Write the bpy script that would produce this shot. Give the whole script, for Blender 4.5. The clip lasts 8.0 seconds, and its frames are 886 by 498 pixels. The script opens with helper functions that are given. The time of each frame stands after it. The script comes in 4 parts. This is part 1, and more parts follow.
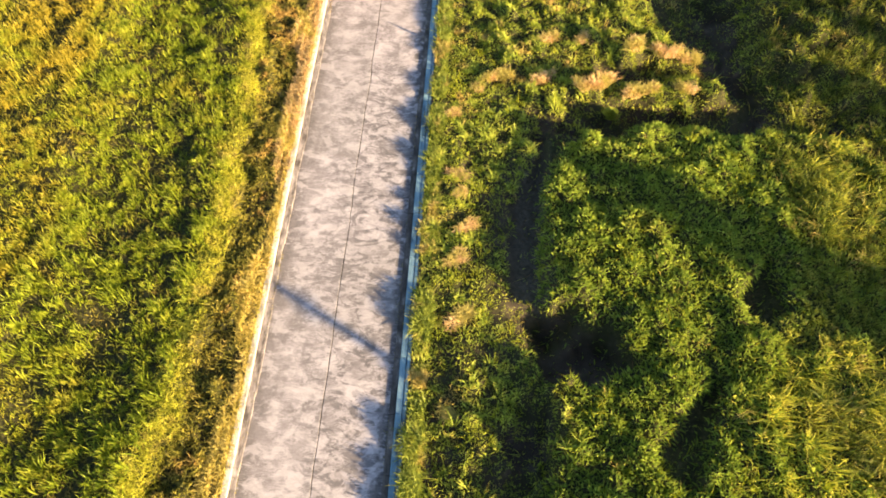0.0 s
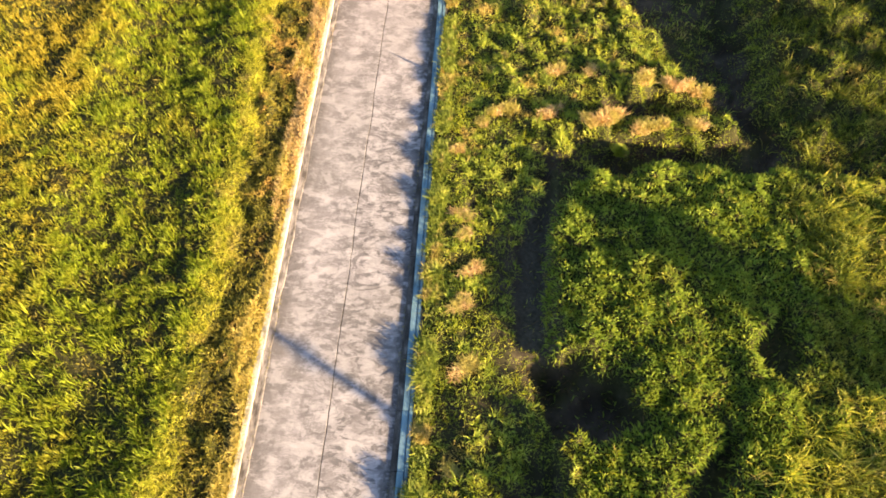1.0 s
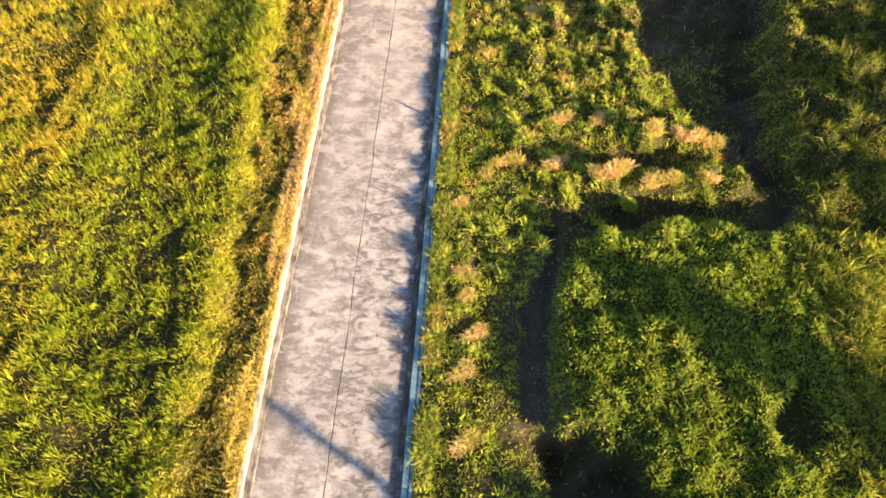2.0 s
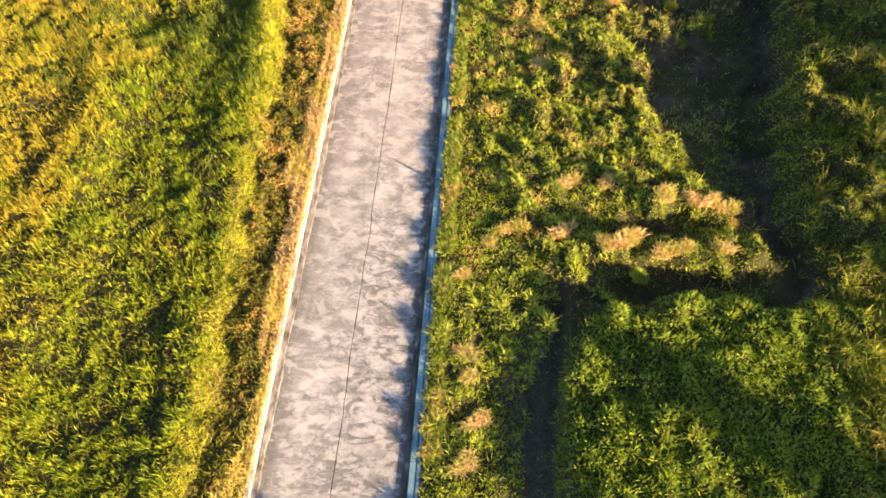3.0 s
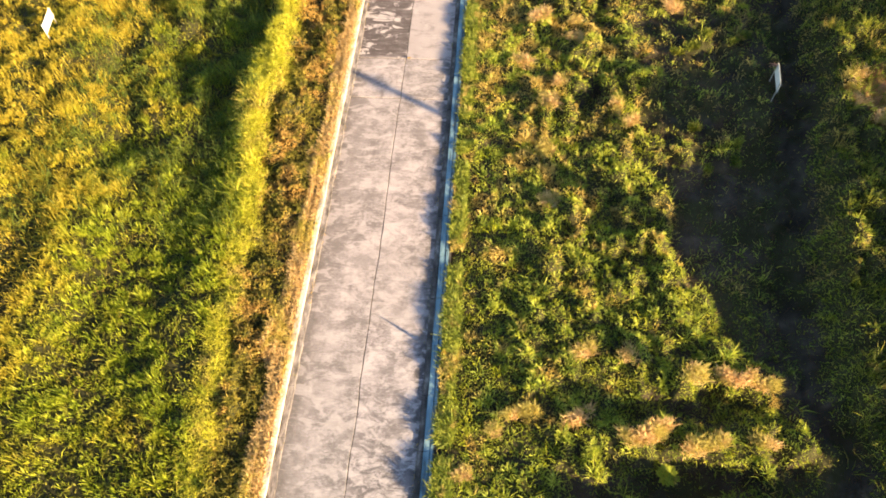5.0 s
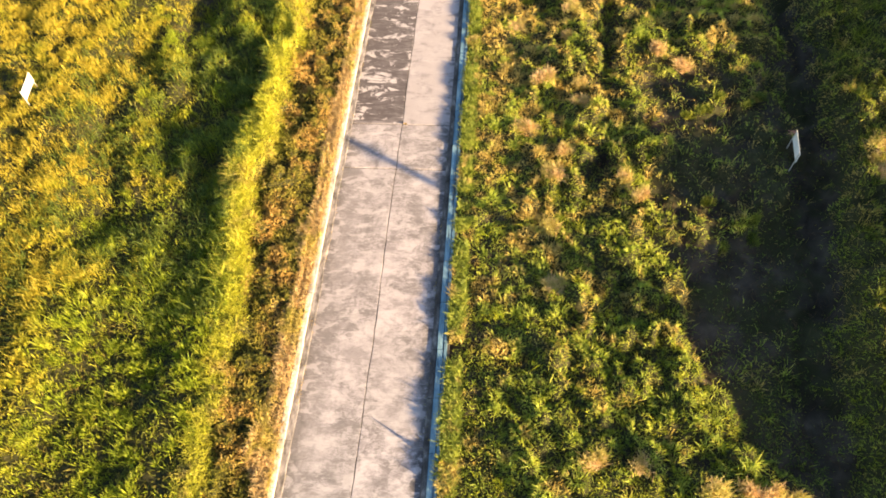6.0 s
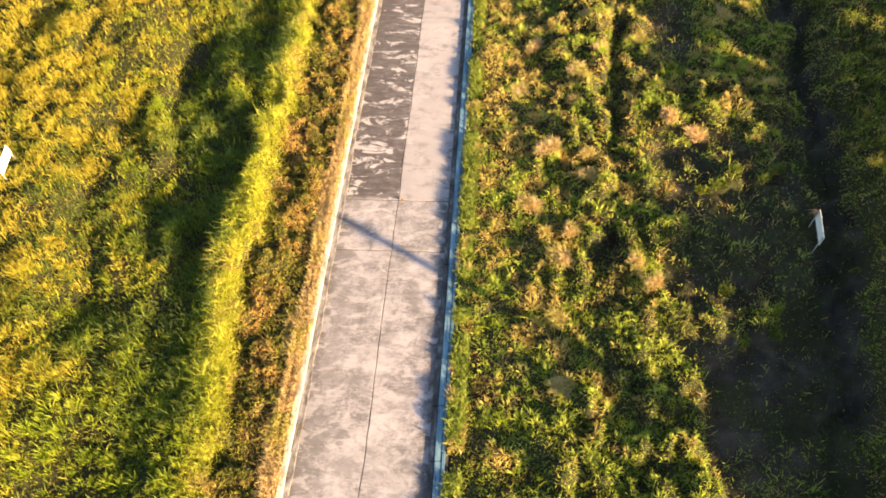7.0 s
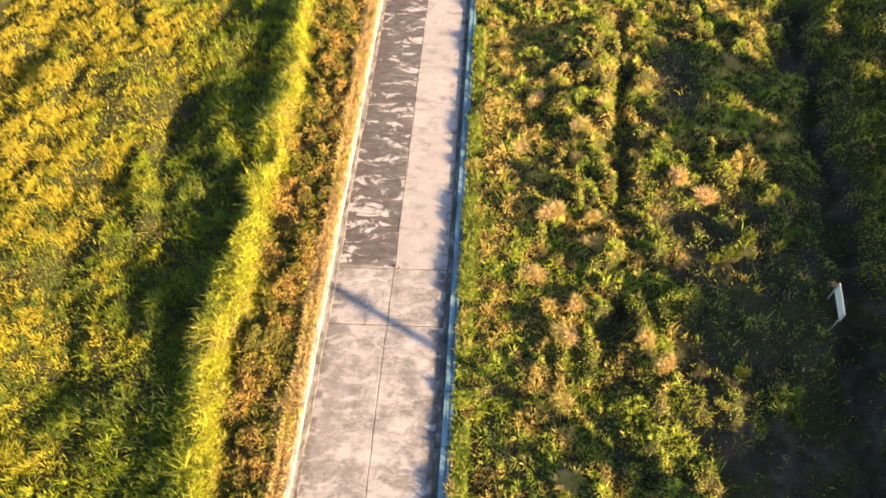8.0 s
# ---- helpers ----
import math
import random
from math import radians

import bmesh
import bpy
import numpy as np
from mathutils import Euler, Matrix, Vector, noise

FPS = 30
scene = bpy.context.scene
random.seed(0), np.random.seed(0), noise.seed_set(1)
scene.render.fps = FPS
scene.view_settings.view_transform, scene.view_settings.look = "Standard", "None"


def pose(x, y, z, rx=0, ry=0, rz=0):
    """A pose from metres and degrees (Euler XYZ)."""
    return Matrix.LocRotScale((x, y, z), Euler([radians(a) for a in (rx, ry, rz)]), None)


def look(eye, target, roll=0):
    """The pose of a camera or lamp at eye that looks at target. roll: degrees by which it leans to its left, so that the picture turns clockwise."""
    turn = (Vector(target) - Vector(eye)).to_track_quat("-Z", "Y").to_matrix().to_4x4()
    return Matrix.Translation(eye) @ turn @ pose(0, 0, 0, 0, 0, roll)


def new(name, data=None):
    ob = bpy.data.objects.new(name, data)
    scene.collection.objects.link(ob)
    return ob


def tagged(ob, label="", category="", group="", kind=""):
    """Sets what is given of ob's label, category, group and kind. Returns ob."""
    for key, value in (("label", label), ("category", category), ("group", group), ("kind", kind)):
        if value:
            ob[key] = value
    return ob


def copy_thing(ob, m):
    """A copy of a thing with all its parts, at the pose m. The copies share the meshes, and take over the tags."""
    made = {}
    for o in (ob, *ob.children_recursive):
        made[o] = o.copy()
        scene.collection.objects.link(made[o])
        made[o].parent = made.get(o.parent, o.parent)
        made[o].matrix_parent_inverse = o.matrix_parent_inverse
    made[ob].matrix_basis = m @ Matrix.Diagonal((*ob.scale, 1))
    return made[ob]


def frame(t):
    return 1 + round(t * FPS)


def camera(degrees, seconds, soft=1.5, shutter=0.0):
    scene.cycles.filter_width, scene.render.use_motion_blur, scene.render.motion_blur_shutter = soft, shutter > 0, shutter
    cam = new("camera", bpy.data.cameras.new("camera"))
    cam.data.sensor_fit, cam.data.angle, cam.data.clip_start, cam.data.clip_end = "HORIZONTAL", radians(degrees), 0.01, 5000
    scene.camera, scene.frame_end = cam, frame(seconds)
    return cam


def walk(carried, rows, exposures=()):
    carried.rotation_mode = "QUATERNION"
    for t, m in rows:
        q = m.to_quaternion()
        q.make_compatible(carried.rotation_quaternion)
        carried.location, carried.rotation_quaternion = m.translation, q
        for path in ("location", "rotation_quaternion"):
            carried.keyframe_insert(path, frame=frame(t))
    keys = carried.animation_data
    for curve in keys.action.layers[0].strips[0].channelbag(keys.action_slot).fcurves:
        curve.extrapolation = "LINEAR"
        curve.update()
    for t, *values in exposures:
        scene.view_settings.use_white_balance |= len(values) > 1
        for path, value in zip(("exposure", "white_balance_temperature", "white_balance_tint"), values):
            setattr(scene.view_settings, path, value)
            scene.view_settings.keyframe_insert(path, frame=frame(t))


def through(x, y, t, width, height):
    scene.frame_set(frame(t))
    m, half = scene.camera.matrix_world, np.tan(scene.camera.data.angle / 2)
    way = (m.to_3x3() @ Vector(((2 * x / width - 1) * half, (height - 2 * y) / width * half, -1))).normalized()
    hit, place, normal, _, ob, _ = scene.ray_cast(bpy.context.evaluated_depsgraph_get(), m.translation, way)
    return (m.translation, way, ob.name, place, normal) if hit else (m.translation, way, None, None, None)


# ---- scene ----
cam = camera(66.0, 8.0, soft=1.8)
PATH = [
    (0, (4.584, -14.895, 22.532), (4.523, -13.891, 20.804), -0.53),
    (0.5, (4.463, -14.052, 22.543), (4.402, -13.047, 20.815), -0.46),
    (1, (4.415, -13.14, 22.597), (4.349, -12.129, 20.873), -0.60),
    (1.5, (4.398, -12.091, 22.677), (4.326, -11.072, 20.957), -0.83),
    (2, (4.389, -10.882, 22.77), (4.309, -9.855, 21.055), -1.09),
    (2.5, (4.374, -9.517, 22.866), (4.287, -8.482, 21.157), -1.35),
    (3, (4.35, -7.993, 22.961), (4.256, -6.951, 21.256), -1.60),
    (3.5, (4.318, -6.361, 23.048), (4.219, -5.312, 21.348), -1.85),
    (4, (4.286, -4.637, 23.129), (4.182, -3.582, 21.433), -2.11),
    (4.5, (4.262, -2.846, 23.201), (4.153, -1.784, 21.51), -2.41),
    (5, (4.255, -1.065, 23.268), (4.139, 0.006, 21.583), -2.77),
    (5.5, (4.267, 0.703, 23.333), (4.144, 1.785, 21.655), -3.18),
    (6, (4.297, 2.494, 23.399), (4.166, 3.589, 21.731), -3.64),
    (6.5, (4.333, 4.333, 23.471), (4.194, 5.442, 21.813), -4.09),
    (7, (4.354, 6.148, 23.553), (4.206, 7.272, 21.905), -4.45),
    (7.5, (4.321, 7.989, 23.649), (4.17, 9.127, 22.011), -4.60),
    (8, (4.182, 9.088, 23.762), (4.037, 10.236, 22.131), -4.36),
]
walk(cam, [(t, look(eye, target, roll)) for t, eye, target, roll in PATH])

# ---- light ----
SUN_HEIGHT, SUN_SIDE = 14.0, 30.5
SHADE = Vector((-math.cos(radians(SUN_SIDE)), math.sin(radians(SUN_SIDE)), 0))
sun = new("sun", bpy.data.lights.new("sun", "SUN"))
sun.data.energy, sun.data.angle, sun.data.color = 5.0, radians(0.45), (1.0, 0.72, 0.37)
sun.matrix_world = look((60, -35, 17), Vector((60, -35, 17)) + SHADE - Vector((0, 0, math.tan(radians(SUN_HEIGHT)))))
world = bpy.data.worlds.new("sky")
scene.world = world
world.use_nodes = True
sky = world.node_tree.nodes.new("ShaderNodeTexSky")
sky.sky_type, sky.sun_disc = "NISHITA", False
sky.sun_elevation, sky.sun_rotation = radians(SUN_HEIGHT), radians(90 + SUN_SIDE)
world.node_tree.links.new(sky.outputs[0], world.node_tree.nodes["Background"].inputs[0])
world.node_tree.nodes["Background"].inputs[1].default_value = 0.060
scene.view_settings.exposure = 2.31


# ---- small tools ----
def hashed(i, j, seed):
    n = (i.astype(np.int64) * 374761393 + j.astype(np.int64) * 668265263 + seed * 974711) & 0x7FFFFFFF
    n = ((n ^ (n >> 13)) * 1274126177) & 0x7FFFFFFF
    return ((n ^ (n >> 16)) & 0xFFFF) / 65535.0


def grain(x, y, size, seed):
    """Smooth noise from 0 to 1 with humps of the given size in metres."""
    x, y = np.asarray(x, float) / size, np.asarray(y, float) / size
    i, j = np.floor(x), np.floor(y)
    u, v = x - i, y - j
    u, v = u * u * (3 - 2 * u), v * v * (3 - 2 * v)
    low = hashed(i, j, seed) * (1 - u) + hashed(i + 1, j, seed) * u
    high = hashed(i, j + 1, seed) * (1 - u) + hashed(i + 1, j + 1, seed) * u
    return low * (1 - v) + high * v


def step(a, b, x):
    t = np.clip((np.asarray(x, float) - a) / (b - a), 0, 1)
    return t * t * (3 - 2 * t)


def blob(x, y, cx, cy, rx, ry):
    return np.exp(-(((x - cx) / rx) ** 2 + ((y - cy) / ry) ** 2) ** 2)


def crest_x(y):
    line = np.interp(y, [-14, -9, -4, 1, 6, 9, 14, 18, 26, 31, 41], [-5.25, -5.1, -4.85, -4.85, -5.1, -5.35, -5.65, -6.05, -6.15, -6.0, -6.8])
    return line + 0.4 * (grain(y, 0 * y, 2.2, 3) - 0.5) + 0.3 * (grain(y, 0 * y, 0.8, 4) - 0.5)


def crest_z(y):
    rise = np.interp(y, [-14, -5, 2, 13, 17, 19.5, 22, 26, 33, 41], [0.42, 0.4, 0.38, 0.4, 0.52, 0.76, 0.98, 0.95, 0.64, 0.6])
    return rise * (0.65 + 0.35 * grain(y, 0 * y, 1.5, 5) + 0.4 * grain(y, 0 * y, 0.45, 7))


def stream_x(y):
    return np.interp(y, [2, 8.5, 12.9, 16.5, 18.7, 20.9, 26, 33, 41, 60], [15.6, 16.1, 16.6, 17.25, 17.6, 18.0, 18.7, 19.2, 19.8, 21]) + 0.5 * (grain(0 * y, y, 2.6, 6) - 0.5)


def warped(x, y):
    """Wanders off a little, so that no edge runs straight."""
    wx = 1.7 * (grain(x, y, 2.1, 13) - 0.5) + 0.9 * (grain(x, y, 0.7, 14) - 0.5)
    wy = 1.7 * (grain(x, y, 2.1, 15) - 0.5) + 0.9 * (grain(x, y, 0.7, 16) - 0.5)
    return x + wx, y + wy


def trench(x, y):
    """A shallow trench with a kink, from the pit to the ditch."""
    wx, wy = warped(x, y)
    return step(0.8, 0.35, np.abs(0.4 * wx + 0.6 * x - np.interp(wy, [1.2, 2.8], [7.05, 7.8]))) * step(-4.9, -4.0, wy) * step(6.0, 5.0, wy)


def islet(x, y):
    """A weedy hump left standing on the damp flat."""
    return blob(x, y, 14.75, 19.4, 0.85, 0.9)


def hollows(x, y):
    """How deep the stream bed, trenches and pits lie."""
    gx, gy = x, y
    x, y = warped(x, y)
    sx = stream_x(y)
    d = 0.42 * step(1.3, 0.35, np.abs(x - sx)) * step(3.4, 5.2, y) + 0.16 * step(0.4, 0.15, np.abs(x - sx - 0.1)) * step(4, 6, y)
    shore = np.interp(y, [4, 7, 9.5, 11.6, 13.7, 17.7, 21], [14.1, 14.5, 14.6, 12.8, 11.9, 12.6, 15.2])
    d = np.maximum(d, 0.38 * step(-0.3, 0.5, x - shore) * step(1.6, 0.6, x - sx) * step(4, 5.5, y) * step(22, 19, y))
    d = np.maximum(d, 0.22 * trench(gx, gy))
    d = np.maximum(d, 0.34 * step(0.55, 0.15, np.abs(0.45 * x + 0.55 * gx - 9.9 - 0.095 * (y - 29.5))) * step(26, 28, y) * step(43, 41, y))
    for cx, cy, rx, ry, deep in ((8.6, -5.6, 1.5, 1.05, 1.25), (6.75, -8.9, 0.55, 2.3, 0.36), (15.65, -3.9, 0.75, 1.2, 0.52), (12.4, -8.4, 0.6, 1.6, 0.5), (20.7, 2.9, 1.1, 0.9, 0.45), (7.9, 4.2, 0.9, 1.2, 0.45), (11.6, 5.05, 3.8, 0.85, 0.46), (11.2, 7.55, 2.9, 0.3, 0.3),
                                 (11.6, 25.3, 1.8, 0.7, 0.3), (9.15, 21.8, 0.5, 1.9, 0.4)):
        d = np.maximum(d, deep * blob(x, y, cx, cy, rx, ry))
    return d * (1 - islet(x, y))


def humps(x, y, cell, seed):
    """Rounded tussocks of unlike sizes, one to a cell: heights from 0 to 1."""
    x, y = np.asarray(x, float), np.asarray(y, float)
    x, y = x + 0.75 * cell * (grain(x, y, 0.45 * cell, seed + 7) - 0.5), y + 0.75 * cell * (grain(x, y, 0.45 * cell, seed + 8) - 0.5)
    ci, cj = np.floor(x / cell), np.floor(y / cell)
    top = 0 * x
    for di in (-1, 0, 1):
        for dj in (-1, 0, 1):
            i, j = ci + di, cj + dj
            px, py = (i + 0.15 + 0.7 * hashed(i, j, seed + 1)) * cell, (j + 0.15 + 0.7 * hashed(i, j, seed + 2)) * cell
            r, h = cell * (0.38 + 0.34 * hashed(i, j, seed + 3)), 0.12 + 0.88 * hashed(i, j, seed + 4) ** 1.2
            d = ((x - px) ** 2 + (y - py) ** 2) / r ** 2
            top = np.maximum(top, h * np.maximum(0, 1 - d) ** 0.65)
    return top


def thin(x, y):
    """Where little grows any more, on the way down to the stream bed."""
    return step(10.9, 12.4, x + 3.0 * (grain(x, y, 1.3, 77) - 0.5)) * step(12, 16, y) * step(31, 27, y + 0.4 * x - 6) * step(0.5, -0.5, x - stream_x(y)) * (1 - islet(x, y))


def lush(x, y):
    """Where the taller plants grow, on the near side of the trench's end."""
    x, y = warped(x, y)
    return step(4.6, 3.8, y + 1.0 * (grain(x, y, 2.7, 64) - 0.5)) * step(7.2, 8.2, x)


def bare(x, y):
    """Where the soil shows: stream bed, trench, pits and a scorched patch."""
    scorched = np.maximum(0.9 * blob(x, y, 13.4, 36.8, 1.6, 2.7), 0.9 * blob(x, y, 21.6, 21.5, 1.2, 1.6))
    return np.maximum(np.clip(hollows(x, y) * 2.6 - 0.2, 0, 0.97), np.maximum(scorched, 0.97 * step(0.3, 0.8, trench(x, y))))


def tussocks(x, y):
    """Height of the weed cushions east of the road, and west of it in the ditch."""
    east = step(3.25, 3.8, x) * (0.55 + 0.5 * step(4.5, 9, x)) * (1 - 0.75 * blob(x, y, 6.2, -3.0, 1.2, 8.0)) * (1 - bare(x, y)) * ((0.74 + 0.15 * step(10, 16, y) * step(5, 8, x) - 0.2 * step(6, 4, x)) * humps(x, y, 0.95, 100) * (0.35 + 0.15 * step(9, 6, x) * step(6, 12, y) + (1.05 - 0.3 * step(9, 6, x) * step(6, 12, y)) * grain(x, y, 2.2, 63)) + 0.16 * humps(x, y, 0.42, 200)) * (1 - 0.45 * thin(x, y))
    east = east * (1 - lush(x, y)) + lush(x, y) * (1 - bare(x, y)) * (0.30 * humps(x, y, 1.25, 300) + 0.24 * humps(x, y, 0.5, 400))
    west = step(-3.3, -3.6, x) * step(0.15, 0.45, x - crest_x(y)) * (0.55 * humps(x, y, 0.7, 500) + 0.12 * humps(x, y, 0.3, 600))
    return np.where(x > 0, east, west) * step(130, 70, np.abs(y - 12)) * step(60, 30, np.abs(x))


def ground_z(x, y):
    """The lie of the land: road bed, bank, field, weeds, trench, pit and stream bed."""
    x, y = np.asarray(x, float), np.asarray(y, float)
    near = step(90, 45, np.abs(x)) * step(130, 70, np.abs(y - 12))
    z = 0.30 * (grain(x, y, 3.1, 11) - 0.5) + 0.20 * (grain(x, y, 1.2, 12) - 0.5)
    off = x - crest_x(y)
    bank = crest_z(y) * np.where(off > 0, step(0.6, 0.0, off), step(-3.6 + 1.9 * step(12, 18, y), 0.0, off + 1.4 * (grain(x, y, 0.9, 18) - 0.5)))
    left = 0.2 * np.exp(-(((x + 3.05) / 0.3) ** 2)) + bank + 0.3 * step(-4.5, -7.5, off) - (0.3 + 0.7 * grain(x, y, 1.6, 46)) * np.exp(-(((off + 4.7 + 2.0 * (grain(x, y, 2.4, 47) - 0.5)) / 3.9) ** 2)) * step(14.5, 20, y) - 0.06 * np.exp(-(((x + 4.0) / 0.6) ** 2))
    right = 0.62 * step(4.6, 3.4, y + 1.0 * (grain(x, y, 1.7, 17) - 0.5)) * step(7.4, 8.0, x) - hollows(x, y)
    over, along = x - stream_x(y), y + 0.589 * x
    slope = (0.62 + 0.32 * step(8, 11, y) * step(21, 17, y)) * step(0.5, 1.4, over) + 0.6 * step(1.4, 6.0, over) + 0.5 * (grain(along, 0.12 * x, 1.25, 87) - 0.45) * step(0.6, 2.0, over)
    right = right + slope * step(3.5, 8.0, y)
    right = right + 0.2 * islet(x, y) + 0.26 * blob(x, y, 11.0, 6.3, 4.2, 0.55) + 0.2 * blob(x, y, 11.6, 8.9, 4.0, 0.6) + 0.3 * blob(x, y, 21.4, 21.8, 2.0, 2.4) + 0.32 * blob(x, y, 17.25, 23.3, 0.75, 1.3)
    rolls = 0.7 * (grain(x + 0.06 * y, y * 0.3, 1.7, 19) - 0.5) + 0.5 * (grain(x + 0.1 * y, y * 0.35, 0.8, 20) - 0.5)
    left = left + (0.22 + 0.82 * step(14, 22, y)) * rolls * step(-1.2, -3.5, off)
    z = z + np.where(x < 0, left, right)
    return (near * z + tussocks(x, y)) * step(2.85, 3.2, np.abs(x)) - 0.16 * step(3.2, 2.9, np.abs(x))


def part(name, bm, material, parent=None, label=""):
    mesh = bpy.data.meshes.new(name)
    bm.to_mesh(mesh)
    bm.free()
    mesh.materials.append(material)
    ob = new(name, mesh)
    if parent is not None:
        ob.parent = parent
    return tagged(ob, label)


def raw(name, verts, tris, material, smooth=False):
    """One mesh object from arrays of corners and triangles."""
    mesh = bpy.data.meshes.new(name)
    verts, tris = np.asarray(verts, np.float32), np.asarray(tris, np.int32)
    mesh.vertices.add(len(verts))
    mesh.vertices.foreach_set("co", verts.ravel())
    mesh.loops.add(tris.size)
    mesh.loops.foreach_set("vertex_index", tris.ravel())
    mesh.polygons.add(len(tris))
    mesh.polygons.foreach_set("loop_start", np.arange(0, tris.size, 3, dtype=np.int32))
    mesh.polygons.foreach_set("use_smooth", np.full(len(tris), smooth))
    mesh.update(calc_edges=True)
    mesh.materials.append(material)
    return new(name, mesh)


def box(bm, x0, x1, y0, y1, z0, z1, bevel=0.0):
    made = bmesh.ops.create_cube(bm, size=1.0)["verts"]
    for v in made:
        v.co = Vector(((x0 + x1) / 2 + v.co.x * (x1 - x0), (y0 + y1) / 2 + v.co.y * (y1 - y0), (z0 + z1) / 2 + v.co.z * (z1 - z0)))
    if bevel:
        edges = list({e for v in made for e in v.link_edges})
        bmesh.ops.bevel(bm, geom=edges, offset=bevel, segments=2, affect="EDGES")


def rod(bm, a, b, r0, r1, sides=8):
    a, b = Vector(a), Vector(b)
    made = bmesh.ops.create_cone(bm, cap_ends=True, segments=sides, radius1=r0, radius2=r1, depth=(b - a).length)["verts"]
    turn = (b - a).to_track_quat("Z", "Y").to_matrix().to_4x4()
    bmesh.ops.transform(bm, matrix=Matrix.Translation((a + b) / 2) @ turn, verts=made)


# ---- materials ----
class Nodes:
    """A short way to write node trees."""

    def __init__(self, name):
        self.material = bpy.data.materials.new(name)
        self.material.use_nodes = True
        self.tree = self.material.node_tree
        self.out = self.tree.nodes["Material Output"]
        self.surface = self.tree.nodes["Principled BSDF"]
        self.place = self.node("ShaderNodeNewGeometry").outputs["Position"]

    def node(self, kind, **settings):
        made = self.tree.nodes.new(kind)
        for key, value in settings.items():
            made.inputs[key].default_value = value
        return made

    def link(self, a, b):
        self.tree.links.new(a, b)

    def scaled(self, sx, sy, sz, shift=(0, 0, 0)):
        m = self.node("ShaderNodeMapping")
        m.inputs["Scale"].default_value, m.inputs["Location"].default_value = (sx, sy, sz), shift
        self.link(self.place, m.inputs["Vector"])
        return m.outputs[0]

    def noise(self, scale, detail=4.0, rough=0.6, vector=None, warp=0.0):
        n = self.node("ShaderNodeTexNoise", Scale=scale, Detail=detail, Roughness=rough, Distortion=warp)
        self.link(vector or self.place, n.inputs["Vector"])
        return n.outputs["Fac"]

    def ramp(self, value, *stops):
        r = self.tree.nodes.new("ShaderNodeValToRGB")
        while len(r.color_ramp.elements) < len(stops):
            r.color_ramp.elements.new(0.5)
        for e, (at, colour) in zip(r.color_ramp.elements, stops):
            e.position, e.color = at, (*colour, 1) if len(colour) == 3 else colour
        self.link(value, r.inputs[0])
        return r.outputs[0]

    def between(self, value, a, b, c=0.0, d=1.0):
        m = self.tree.nodes.new("ShaderNodeMapRange")
        m.interpolation_type = "SMOOTHSTEP"
        for k, v in enumerate((a, b, c, d)):
            m.inputs[k + 1].default_value = v
        self.link(value, m.inputs[0])
        return m.outputs[0]

    def axis(self, k):
        s = self.node("ShaderNodeSeparateXYZ")
        self.link(self.place, s.inputs[0])
        return s.outputs[k]

    def math(self, op, a, b):
        m = self.tree.nodes.new("ShaderNodeMath")
        m.operation = op
        for k, v in enumerate((a, b)):
            if isinstance(v, (int, float)):
                m.inputs[k].default_value = v
            else:
                self.link(v, m.inputs[k])
        return m.outputs[0]

    def mix(self, fac, a, b, blend="MIX"):
        m = self.tree.nodes.new("ShaderNodeMix")
        m.data_type, m.blend_type = "RGBA", blend
        for socket, v in ((m.inputs[0], fac), (m.inputs[6], a), (m.inputs[7], b)):
            if isinstance(v, (int, float)):
                socket.default_value = v
            elif isinstance(v, tuple):
                socket.default_value = (*v, 1)
            else:
                self.link(v, socket)
        return m.outputs[2]

    def bump(self, height, strength, distance):
        b = self.node("ShaderNodeBump", Strength=strength, Distance=distance)
        self.link(height, b.inputs["Height"])
        self.link(b.outputs[0], self.surface.inputs["Normal"])

    def finish(self, colour, rough=0.8, metal=0.0):
        if isinstance(colour, tuple):
            self.surface.inputs["Base Color"].default_value = (*colour, 1)
        else:
            self.link(colour, self.surface.inputs["Base Color"])
        if isinstance(rough, (int, float)):
            self.surface.inputs["Roughness"].default_value = rough
        else:
            self.link(rough, self.surface.inputs["Roughness"])
        self.surface.inputs["Metallic"].default_value = metal
        return self.material

    def island(self):
        return self.node("ShaderNodeNewGeometry").outputs["Random Per Island"]

    def leafy(self, colour, through=0.35, gloss=0.12):
        """Thin leaves: light is scattered on both sides."""
        a, b, c = self.node("ShaderNodeBsdfDiffuse"), self.node("ShaderNodeBsdfTranslucent"), self.node("ShaderNodeBsdfGlossy", Roughness=0.5)
        for n in (a, b):
            self.link(colour, n.inputs["Color"])
        m, g = self.node("ShaderNodeMixShader", Fac=through), self.node("ShaderNodeMixShader", Fac=gloss * 0.12)
        self.link(a.outputs[0], m.inputs[1]), self.link(b.outputs[0], m.inputs[2])
        self.link(m.outputs[0], g.inputs[1]), self.link(c.outputs[0], g.inputs[2])
        self.link(g.outputs[0], self.out.inputs["Surface"])
        return self.material


